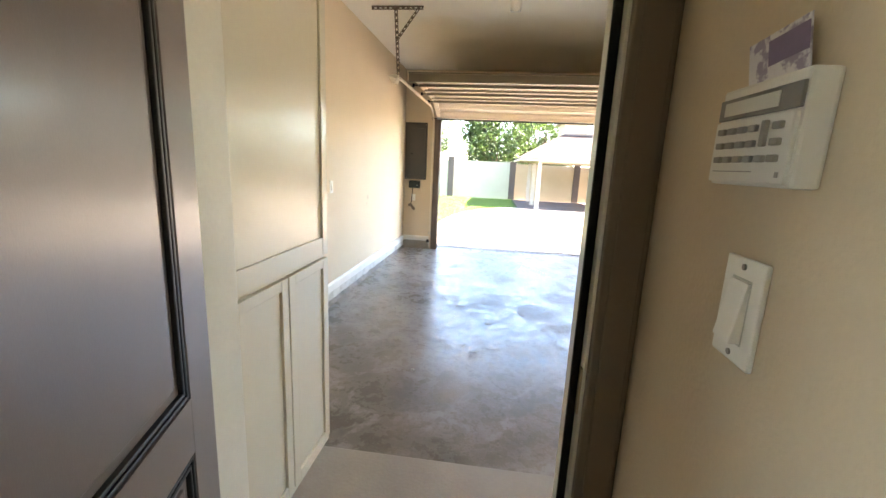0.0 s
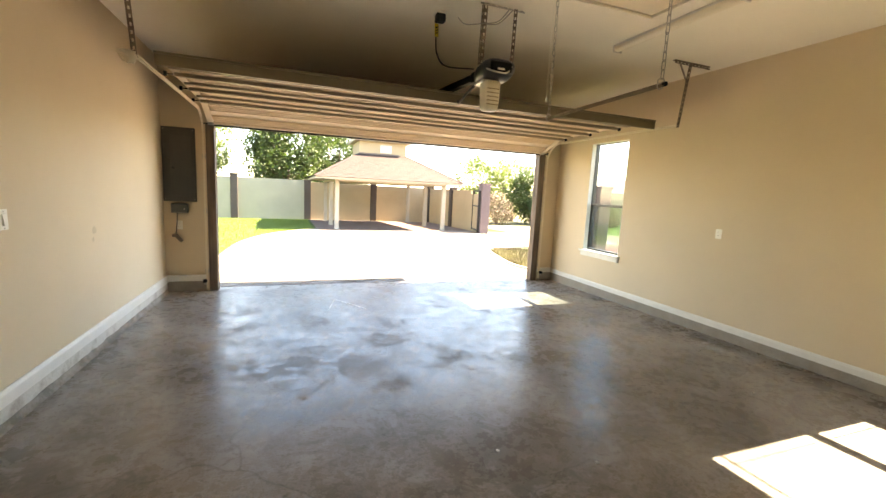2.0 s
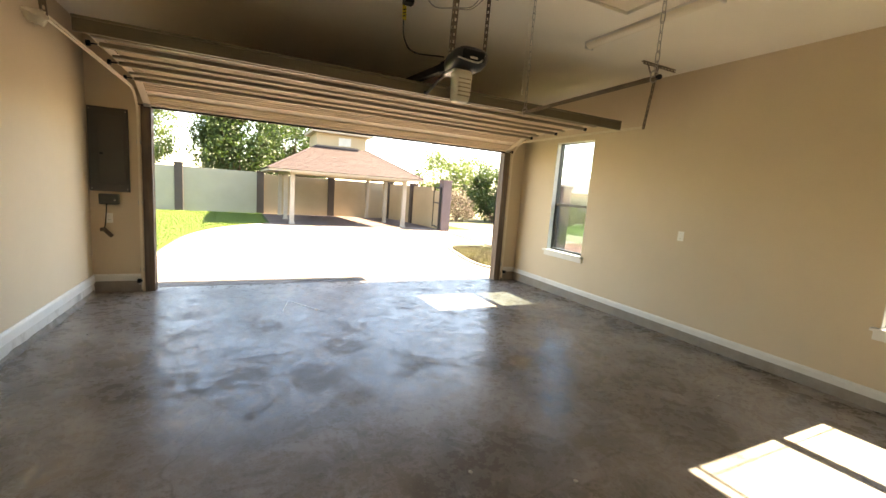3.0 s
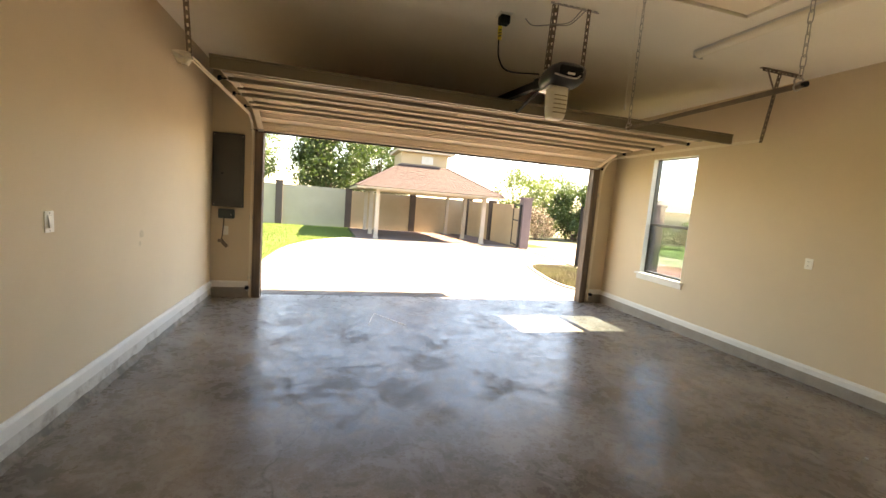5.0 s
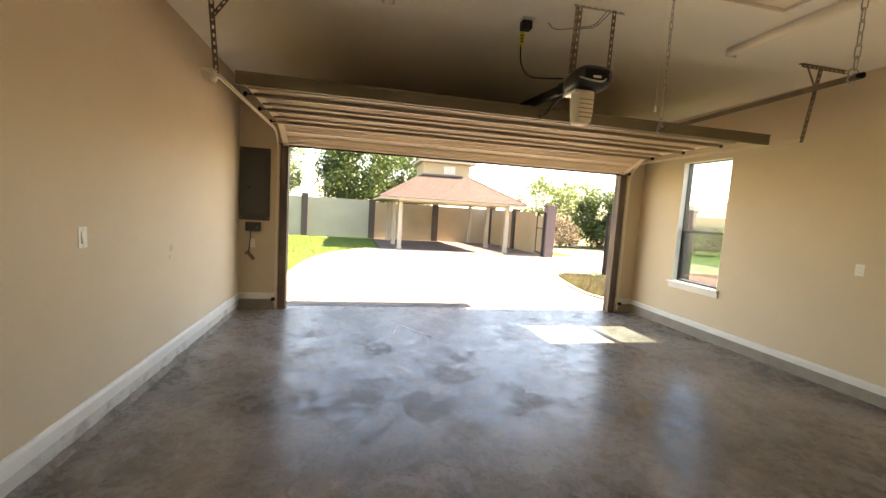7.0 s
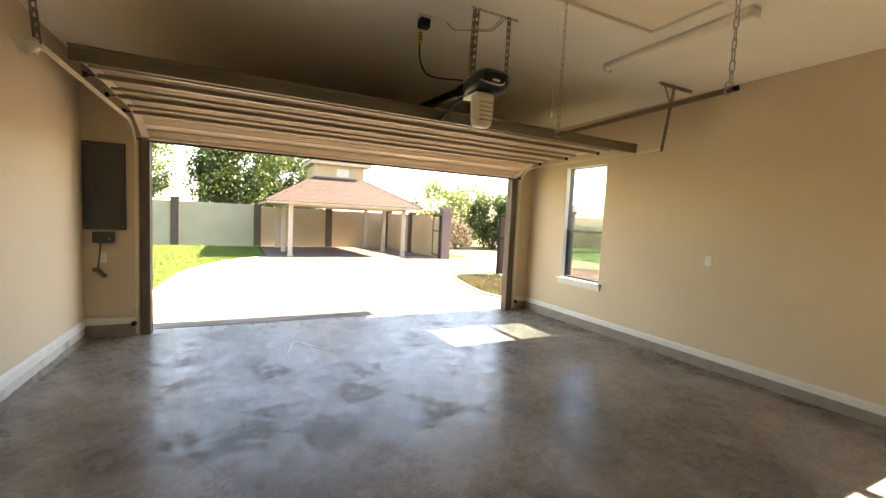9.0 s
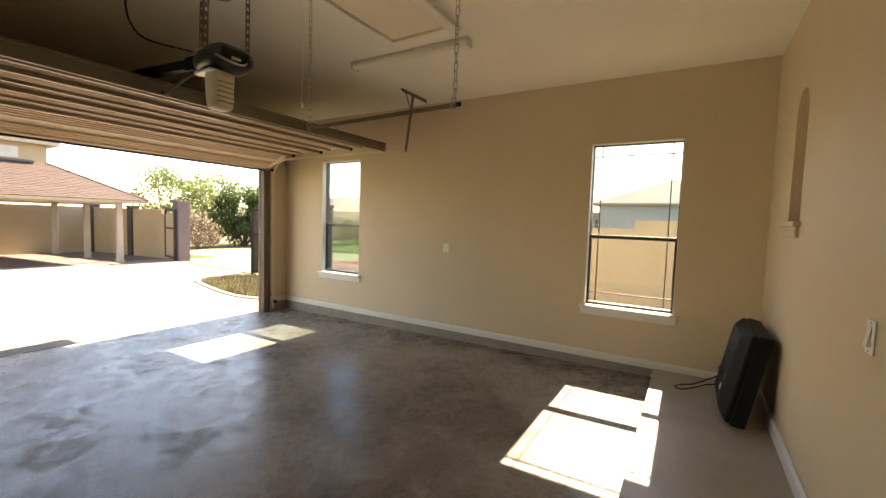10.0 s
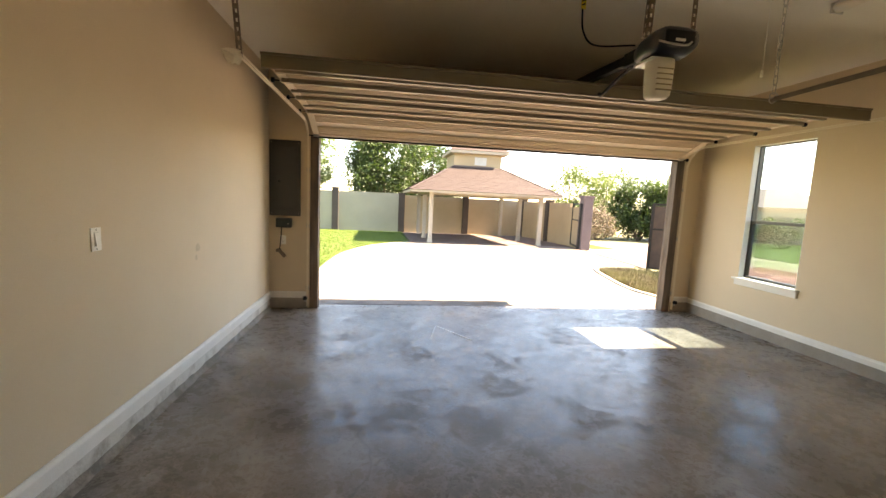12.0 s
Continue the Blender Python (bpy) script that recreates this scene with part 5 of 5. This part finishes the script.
sheet("path", [(-3 + 1.0 * k, [10.9, 12.2, 13.4]) for k in range(10)], M["redpath"], "red paved strip beside the lawn", "path", -0.006, 0.03)
rows = []
for k in range(0, 60):
    y = 0.5 + k * 0.315
    rows.append((y, [-22, -8, -3, -1, edge_x(left_edge, min(y, 11.6)) - 0.06]))
sheet("lawn", rows, M["lawn"], "bright green mown lawn beside the driveway", "lawn", 0.006, 0.05)
rows = [(0.9 + 0.35 * k, [edge_x(right_edge, 0.9 + 0.35 * k) + 0.10, 8.2, 10.6]) for k in range(11)]
sheet("lawn_bed", rows, M["soil"], "dry grass bed by the garage corner", "lawn", 0.004, 0.05)
sheet("lawn_far", [(7.0 + 1.0 * k, [16.2 + 0.2 * k, 22, 40]) for k in range(14)] , M["lawn"], "far mown lawn beyond the lane", "lawn", 0.0, 0.04)

sheet("pavement", [(11.75 + 0.7 * k, [2.55, 5.0, 7.4, 9.7]) for k in range(11)], M["paver"], "pinkish paved floor under the pavilion", "paving", 0.006, 0.03)
sheet("lawn_verge", [(11.2 + 0.5 * k, [10.1, 10.8, 11.5]) for k in range(6)], M["lawn"], "small grass verge behind the gate pillar", "lawn", 0.012, 0.03)


def kerb_line(path, label):
    bm = sweep([(-0.05, 0.0), (0.05, 0.0)], [(0, 0, 0), (0, 1, 0)], (1, 0, 0), None, False)
    bm.clear()
    rings = []
    for i, q in enumerate(path):
        a, b = path[max(i - 1, 0)], path[min(i + 1, len(path) - 1)]
        tdir = (b - a).normalized()
        nn = Vector((-tdir.y, tdir.x, 0))
        zz = gz(q.y)
        rings.append([bm.verts.new((q.x + nn.x * o, q.y + nn.y * o, zz + h)) for o, h in ((-0.045, -0.03), (-0.045, 0.018), (-0.03, 0.03), (0.03, 0.03), (0.045, 0.018), (0.045, -0.03))])
    for r0, r1 in zip(rings, rings[1:]):
        for k in range(5):
            bm.faces.new((r0[k], r0[k + 1], r1[k + 1], r1[k]))
    bm.faces.new(rings[0])
    bm.faces.new(rings[-1])
    solid("kerb", bm, M["kerb"], label, "kerb", "structure")


kerb_line(left_edge, "low concrete edging curving round the lawn")
kerb_line(right_edge, "low concrete edging round the grass bed")


def grass(name, n, spot, h, label, blade="blade"):
    """Blades as single bent triangles, scattered by spot()."""
    rnd = random.Random(name)
    verts, faces = [], []
    for _ in range(n):
        x, y = spot(rnd)
        z = gz(y) + 0.004
        a, hh, w = rnd.uniform(0, 6.28), h * rnd.uniform(0.5, 1.3), rnd.uniform(0.003, 0.007)
        lx, ly = rnd.gauss(0, 0.35) * hh, rnd.gauss(0, 0.35) * hh
        i = len(verts)
        verts += [(x - w * math.cos(a), y - w * math.sin(a), z), (x + w * math.cos(a), y + w * math.sin(a), z), (x + lx, y + ly, z + hh)]
        faces.append((i, i + 1, i + 2))
    me = bpy.data.meshes.new(name)
    me.from_pydata(verts, [], faces)
    me.materials.append(M[blade])
    tagged(new(name, me), label, "grass", kind="stuff")


def lawn_spot(r):
    while True:
        y = r.uniform(2.0, 18.8)
        x = r.uniform(-4.0, 2.4)
        if x < edge_x(left_edge, min(y, 11.6)) - 0.10:
            return x, y


def bed_spot(r):
    y = r.uniform(1.0, 4.4)
    return edge_x(right_edge, y) + 0.10 + abs(r.gauss(0, 0.7)), y


grass("lawn_grass", 60000, lawn_spot, 0.045, "short green lawn blades")
grass("bed_grass", 12000, bed_spot, 0.11, "taller dry yellow-green grass blades in the bed", "blade_dry")

solid("expansion_joint", bar((0.6, 0.226, -0.006), (5.5, 0.226, -0.006), 0.022, 0.012), M["flash"], "dark expansion joint between slab and driveway", "joint", "structure")

# ---- boundary wall, pillars, gates ----
FY = 19.0


def boundary(p0, p1, top, material, label, th=0.15):
    p0, p1 = Vector(p0), Vector(p1)
    d = (p1 - p0).normalized()
    n = Vector((-d.y, d.x, 0)) * th / 2
    bm = bmesh.new()
    lo = min(gz(p0.y), gz(p1.y)) - 0.1
    c = [p0 - n, p1 - n, p1 + n, p0 + n]
    a = [bm.verts.new((q.x, q.y, lo)) for q in c]
    b = [bm.verts.new((q.x, q.y, top)) for q in c]
    for k in range(4):
        bm.faces.new((a[k], a[(k + 1) % 4], b[(k + 1) % 4], b[k]))
    bm.faces.new(a)
    bm.faces.new(b)
    bmesh.ops.bevel(bm, geom=[e for e in bm.edges if e.verts[0].co.z == e.verts[1].co.z == top], offset=0.015, segments=2, affect="EDGES")
    solid("boundary_wall", bm, material, label, "wall", group="boundary walls")


def pillar(x, y, top, w, material, label, cap=True):
    t = thing("wall_pillar", (x, y, gz(y) - 0.05), label, "pillar", group="boundary pillars")
    part("shaft", box(x - w / 2, y - w / 2, gz(y) - 0.1, x + w / 2, y + w / 2, top - 0.08, 0.008), material, t)
    part("cap", box(x - w / 2 - 0.03, y - w / 2 - 0.03, top - 0.08, x + w / 2 + 0.03, y + w / 2 + 0.03, top, 0.012), material, t)


px = [-8.9, -5.12, -1.36, 2.42, 6.22, 9.86]
tops = [1.76, 1.75, 1.74, 1.66, 1.64]
for k in range(5):
    boundary((px[k] + 0.18, FY, 0), (px[k + 1] - 0.18, FY, 0), tops[k], M["stucco_pale"] if k < 3 else M["stucco"], "rendered tan yard wall between dark pillars")
for k, x in enumerate(px):
    pillar(x, FY, 1.95 if k < 3 else 1.80, 0.36, M["pillar"], "dark taupe rendered pillar of the yard wall")
boundary((9.86, FY - 0.18, 0), (9.86, 15.2, 0), 1.62, M["stucco"], "rendered tan side wall between dark pillars")
pillar(9.86, 15.0, 1.74, 0.34, M["pillar"], "dark taupe rendered pillar of the side wall")
boundary((9.86, 14.83, 0), (9.80, 12.3, 0), 1.60, M["stucco"], "rendered tan side wall, taller stretch")
boundary((9.80, 12.3, 0), (9.62, 10.75, 0), 1.44, M["stucco"], "rendered tan side wall with a lowered top")
pillar(9.58, 10.52, 1.92, 0.40, M["gatepost"], "mauve rendered gate pillar beside the driveway")


def gate(name, p0, p1, z0, z1, infill, label):
    p0, p1 = Vector((*p0, z0)), Vector((*p1, z0))
    t = thing(name, p0, label, "gate")
    up = Vector((0, 0, z1 - z0))
    for q in (p0, p1):
        part("stile", bar(q, q + up, 0.09, 0.07, (p1 - p0).normalized()), M["blacksteel"], t)
    for f in (0.03, 0.62, 0.99):
        part("rail", bar(p0 + up * f, p1 + up * f, 0.04, 0.05), M["blacksteel"], t)
    if infill:
        part("sheet_infill", bar(p0.lerp(p1, 0.02) + up * 0.5, p0.lerp(p1, 0.98) + up * 0.5, 0.006, (z1 - z0) * 0.92), M["gatesheet"], t, "rusty brown sheet infill")


gate("iron_gate", (9.33, 10.45), (9.70, 11.9), gz(10.4) + 0.04, 1.60, False, "black iron gate leaf folded open by the pillar")
gate("iron_gate", (8.31, 4.42), (9.6, 3.55), gz(4.4) + 0.04, 1.64, True, "black iron gate leaf standing open")
pillar(9.85, 3.4, 1.85, 0.36, M["gatepost"], "mauve rendered gate pillar near the garage")
solid("gate_track", bar((8.55, 4.7, gz(4.7) + 0.006), (9.38, 10.3, gz(10.3) + 0.006), 0.07, 0.012), M["flash"], "dark steel gate track set in the driveway", "gate track", "structure")


# ---- pavilion ----
def pavilion():
    t = thing("pavilion", (5.5, 14.9, gz(14.9)), "open hip-roofed pavilion with cream posts and a cupola", "pavilion")
    ex0, ex1, ey0, ey1, ez = 2.36, 8.72, 11.15, 18.55, 1.72
    cx0, cx1, cy0, cy1, cz = 4.46, 6.72, 13.75, 16.0, 3.06
    for x in (3.27, 8.05):
        for y in (11.8, 14.6, 17.95):
            pt = part("post", box(x - 0.085, y - 0.085, gz(y), x + 0.085, y + 0.085, ez + 0.02, 0.008), M["postwhite"], t)
            part("base_block", box(x - 0.11, y - 0.11, gz(y), x + 0.11, y + 0.11, gz(y) + 0.09, 0.01), M["postwhite"], pt)
    for (xa, ya, xb, yb) in ((3.18, 11.72, 8.14, 11.88), (3.18, 17.87, 8.14, 18.03), (3.19, 11.88, 3.35, 17.87), (7.97, 11.88, 8.13, 17.87)):
        part("beam", box(xa, ya, ez - 0.02, xb, yb, ez + 0.16, 0.006), M["fascia"], t)
    for (xa, ya, xb, yb) in ((ex0, ey0, ex1, ey0 + 0.04), (ex0, ey1 - 0.04, ex1, ey1), (ex0, ey0 + 0.04, ex0 + 0.04, ey1 - 0.04), (ex1 - 0.04, ey0 + 0.04, ex1, ey1 - 0.04)):
        part("fascia", box(xa, ya, ez + 0.05, xb, yb, ez + 0.14, 0.004), M["fascia"], t)
    part("soffit", box(ex0 + 0.04, ey0 + 0.04, ez + 0.12, ex1 - 0.04, ey1 - 0.04, ez + 0.135), M["fascia"], t)
    e = [Vector(q) for q in ((ex0 - 0.03, ey0 - 0.03, ez + 0.14), (ex1 + 0.03, ey0 - 0.03, ez + 0.14), (ex1 + 0.03, ey1 + 0.03, ez + 0.14), (ex0 - 0.03, ey1 + 0.03, ez + 0.14))]
    c = [Vector(q) for q in ((cx0, cy0, cz), (cx1, cy0, cz), (cx1, cy1, cz), (cx0, cy1, cz))]
    bm = bmesh.new()
    ve, vc = [bm.verts.new(q) for q in e], [bm.verts.new(q) for q in c]
    for k in range(4):
        bm.faces.new((ve[k], ve[(k + 1) % 4], vc[(k + 1) % 4], vc[k]))
    bm.faces.new(ve)
    deck = part("roof", bm, M["shingle"], t, "brown shingled hip roof")
    rows_n = 22
    rnd = random.Random(7)
    for s in range(4):
        a, b, cc, d = e[s], e[(s + 1) % 4], c[(s + 1) % 4], c[s]
        nrm = (b - a).cross(d - a).normalized()
        for k in range(rows_n):
            f0, f1 = k / rows_n, (k + 1.25) / rows_n
            f1 = min(f1, 1.0)
            l0, r0, l1, r1 = a.lerp(d, f0), b.lerp(cc, f0), a.lerp(d, f1), b.lerp(cc, f1)
            n = max(3, int((r0 - l0).length / 0.32))
            bm = bmesh.new()
            for q in range(n):
                g0, g1 = q / n, (q + 1) / n - 0.0015
                lift = 0.016 + rnd.uniform(0, 0.005)
                p = [l0.lerp(r0, g0) + nrm * lift, l0.lerp(r0, g1) + nrm * lift, l1.lerp(r1, g1) + nrm * 0.008, l1.lerp(r1, g0) + nrm * 0.008]
                lo = [l0.lerp(r0, g0), l0.lerp(r0, g1)]
                v = [bm.verts.new(z) for z in p + lo]
                bm.faces.new(v[:4])
                bm.faces.new((v[0], v[4], v[5], v[1]))
            part("shingle_course", bm, M["shingle"], deck)
    for k in range(4):
        part("hip_cap", bar(e[k] + Vector((0, 0, 0.02)), c[k] + Vector((0, 0, 0.02)), 0.14, 0.012), M["shingle"], deck)
    cw = part("cupola", box(cx0, cy0, cz - 0.25, cx1, cy1, cz + 0.66, 0.01), M["stucco"], t, "tan rendered cupola")
    part("flashing", box(cx0 - 0.02, cy0 - 0.03, cz - 0.05, cx1 - 0.35, cy0 - 0.004, cz + 0.06), M["flash"], cw, "dark flashing strip")
    v = part("louvre", box(5.44, cy0 - 0.03, cz + 0.10, 6.0, cy0 - 0.004, cz + 0.46, 0.006), M["vent"], cw, "white louvred vent")
    for k in range(6):
        part("slat", box(5.48, cy0 - 0.045, cz + 0.145 + 0.05 * k, 5.96, cy0 - 0.03, cz + 0.165 + 0.05 * k), M["vent"], cw)
    part("cupola_fascia", box(cx0 - 0.22, cy0 - 0.28, cz + 0.60, cx1 + 0.28, cy1 + 0.28, cz + 0.74, 0.008), M["fascia"], t)
    bm = bmesh.new()
    q = [bm.verts.new(z) for z in ((cx0 - 0.25, cy0 - 0.31, cz + 0.74), (cx1 + 0.31, cy0 - 0.31, cz + 0.74), (cx1 + 0.31, cy1 + 0.31, cz + 0.74), (cx0 - 0.25, cy1 + 0.31, cz + 0.74))]
    top = bm.verts.new(((cx0 + cx1) / 2, (cy0 + cy1) / 2, cz + 1.75))
    for k in range(4):
        bm.faces.new((q[k], q[(k + 1) % 4], top))
    bm.faces.new(q)
    part("cupola_roof", bm, M["shingle"], t, "small brown hip roof")
    t.location.x += 0.08


pavilion()


# ---- trees and shrubs ----
def tree(name, base, height, crown_r, crown_z, leaves, leaf, material, seed, label, category="tree", clumps=26, squash=0.8, stems=1):
    rnd = random.Random(seed)
    b = Vector((base[0], base[1], gz(base[1]) - 0.05))
    t = thing(name, b, label, category)
    bm = bmesh.new()
    centres = []
    top = b + Vector((0, 0, crown_z))
    for s in range(stems):
        off = Vector((rnd.uniform(-1, 1), rnd.uniform(-1, 1), 0)) * (0.0 if stems == 1 else crown_r * 0.5)
        tr = smooth_path([b + off, b + off + Vector((rnd.uniform(-.1, .1), rnd.uniform(-.1, .1), crown_z * 0.5)), top + off * 1.1], 4)
        for i, (p, q) in enumerate(zip(tr, tr[1:])):
            r = (0.028 * height) / stems ** 0.6
            rod(p, q, r * (1 - 0.5 * i / len(tr)), 9, bm, r * (1 - 0.5 * (i + 1) / len(tr)))
    for k in range(clumps):
        a, u = rnd.uniform(0, 2 * math.pi), rnd.uniform(-0.75, 1.0)
        rr = crown_r * math.sqrt(max(0.05, 1 - u * u * 0.85)) * rnd.uniform(0.45, 1.0)
        c = top + Vector((math.cos(a) * rr, math.sin(a) * rr, (u * 0.5 + 0.5) * (height - crown_z) * squash + rnd.uniform(-.2, .2)))
        centres.append((c, crown_r * rnd.uniform(0.22, 0.42)))
        if k % 2 == 0:
            mid = top.lerp(c, 0.5) + Vector((0, 0, -0.12 * crown_r))
            rod(top - Vector((0, 0, 0.3)), mid, 0.009 * height, 6, bm, 0.006 * height)
            rod(mid, c, 0.006 * height, 6, bm, 0.002 * height)
    part("trunk", bm, M["bark"], t, "grey-brown trunk with limbs")
    verts, faces = [], []
    for _ in range(leaves):
        c, r = centres[rnd.randrange(len(centres))]
        d = Vector((rnd.gauss(0, 1), rnd.gauss(0, 1), rnd.gauss(0, 1))).normalized()
        p = c + d * r * rnd.uniform(0.35, 1.12) ** 0.6
        ax = Vector((rnd.gauss(0, 1), rnd.gauss(0, 1), rnd.gauss(0, 0.6) - 0.3)).normalized()
        sd = ax.cross(Vector((rnd.gauss(0, 1), rnd.gauss(0, 1), rnd.gauss(0, 1)))).normalized()
        nn = ax.cross(sd)
        ln = leaf * rnd.uniform(0.6, 1.35)
        i = len(verts)
        verts += [tuple(p - b), tuple(p + ax * ln * 0.5 + sd * ln * 0.30 + nn * ln * 0.08 - b), tuple(p + ax * ln - b), tuple(p + ax * ln * 0.5 - sd * ln * 0.30 + nn * ln * 0.08 - b)]
        faces.append((i, i + 1, i + 2, i + 3))
    me = bpy.data.meshes.new("crown")
    me.from_pydata(verts, [], faces)
    me.materials.append(material)
    cr = new("crown", me)
    cr.parent = t
    ORIGIN[cr] = b


tree("tree", (1.4, 22.6), 7.0, 2.6, 2.1, 22000, 0.17, M["leaf"], 3, "leafy dark green tree behind the yard wall", clumps=70)
tree("tree", (4.6, 23.5), 6.6, 2.5, 2.2, 16000, 0.17, M["leaf"], 4, "leafy dark green tree behind the pavilion", clumps=50)
tree("tree", (-3.75, 21.6), 6.8, 2.0, 2.2, 9000, 0.16, M["leaf_pale"], 5, "lighter green tree at the yard's far corner", clumps=30)
tree("tree", (-9.5, 24.0), 7.0, 2.8, 2.5, 8000, 0.18, M["leaf"], 6, "dark green tree behind the long yard wall", clumps=36)
for k, (x, y, h, r, mm, n) in enumerate(((13.9, 20.6, 4.6, 1.7, "leaf_pale", 3000), (15.4, 20.4, 4.0, 1.4, "leaf_pale", 2400), (17.6, 18.9, 3.5, 1.7, "leaf", 6000), (19.3, 18.3, 3.2, 1.9, "leaf", 6500), (21.0, 19.6, 4.1, 1.9, "leaf", 6000), (22.2, 20.5, 4.4, 2.0, "leaf", 6000), (18.2, 23.5, 5.0, 2.0, "leaf_pale", 2600))):
    tree("shrub", (x, y), h, r, 0.25, int(n * 1.5), 0.16, M[mm], 20 + k, "tall overgrown green shrub beyond the gate", "shrub", 52, 1.0, 5)


tree("dry_brush", (14.3, 18.2), 1.7, 1.1, 0.2, 3000, 0.12, M["twig"], 41, "dry brown brush under the tall shrubs", "shrub", 24, 1.0, 6)


# ---- neighbours seen through the windows ----
boundary((9.5, -12.0, 0), (9.5, -4.75, 0), 1.62, M["gardenwall"], "rendered tan garden wall beside the garage, taller stretch")
boundary((9.5, -4.75, 0), (9.5, -2.6, 0), 1.46, M["gardenwall"], "rendered tan garden wall with a lowered top")
t = thing("iron_fence", (9.5, -3.7, 1.46), "low white iron picket fence on the garden wall", "fence")
for k in range(17):
    y = -2.7 - k * 0.12
    part("picket", bar((9.5, y, 1.46), (9.5, y, 1.72), 0.016, 0.016, (0, 1, 0)), M["housegrey"], t)
for z in (1.52, 1.68):
    part("rail", bar((9.5, -4.72, z), (9.5, -2.62, z), 0.018, 0.016), M["housegrey"], t)


def house(at, sx, sy, wall_h, roof_h, wall_mat, label, turn=0.0, wins=3):
    x, y = at
    z = gz(y) - 0.05
    m = Matrix.Translation((x, y, z)) @ Matrix.Rotation(turn, 4, "Z")
    t = thing("neighbour_house", (x, y, z), label, "house")
    part("wall", box(-sx / 2, -sy / 2, 0, sx / 2, sy / 2, wall_h, 0, None, m), wall_mat, t)
    bm = bmesh.new()
    o = 0.5
    e = [bm.verts.new(m @ Vector(q)) for q in ((-sx / 2 - o, -sy / 2 - o, wall_h), (sx / 2 + o, -sy / 2 - o, wall_h), (sx / 2 + o, sy / 2 + o, wall_h), (-sx / 2 - o, sy / 2 + o, wall_h))]
    k = max(0.1, (sy - sx) / 2)
    r0, r1 = bm.verts.new(m @ Vector((0, -k, wall_h + roof_h))), bm.verts.new(m @ Vector((0, k, wall_h + roof_h)))
    bm.faces.new((e[0], e[1], r0))
    bm.faces.new((e[1], e[2], r1, r0))
    bm.faces.new((e[2], e[3], r1))
    bm.faces.new((e[3], e[0], r0, r1))
    bm.faces.new(e)
    part("roof", bm, M["houseroof"], t)
    part("fascia", box(-sx / 2 - o, -sy / 2 - o, wall_h - 0.12, sx / 2 + o, sy / 2 + o, wall_h - 0.002, 0, None, m), M["fascia"], t)
    for k in range(wins):
        yy = -sy / 2 + (k + 0.5) * sy / wins
        w = part("window", box(-sx / 2 - 0.05, yy - 0.6, 1.0, -sx / 2 - 0.002, yy + 0.6, 2.2, 0.01, None, m), M["vent"], t)
        part("pane", box(-sx / 2 - 0.06, yy - 0.52, 1.08, -sx / 2 - 0.051, yy + 0.52, 2.12, 0, None, m), M["bronze"], w)


house((34.2, -4.3), 8.0, 7.8, 3.05, 1.85, M["housegrey"], "rendered single-storey house tinted blue-grey for haze, with a hip roof", 0.0, 0)
house((40.0, 2.2), 9.0, 7.0, 2.6, 1.2, M["housetan"], "low tan rendered house beyond the garden wall", 0.0, 2)
house((42.0, 33.5), 9.0, 12.0, 3.0, 2.0, M["housetan"], "distant tan house behind the hedge", radians(35), 3)
for k in range(5):
    x, y = 21.5 + 1.3 * k, 18.6 - 1.7 * k
    tree("hedge", (x, y), 1.45, 1.15, 0.25, 2600, 0.13, M["leaf"], 60 + k, "clipped dark green hedge across the far lawn", "hedge", 16, 1.0, 4)
boundary((27.0, 26.0, 0), (37.0, 9.0, 0), 1.75, M["stucco_pale"], "long pale rendered wall behind the far hedge")
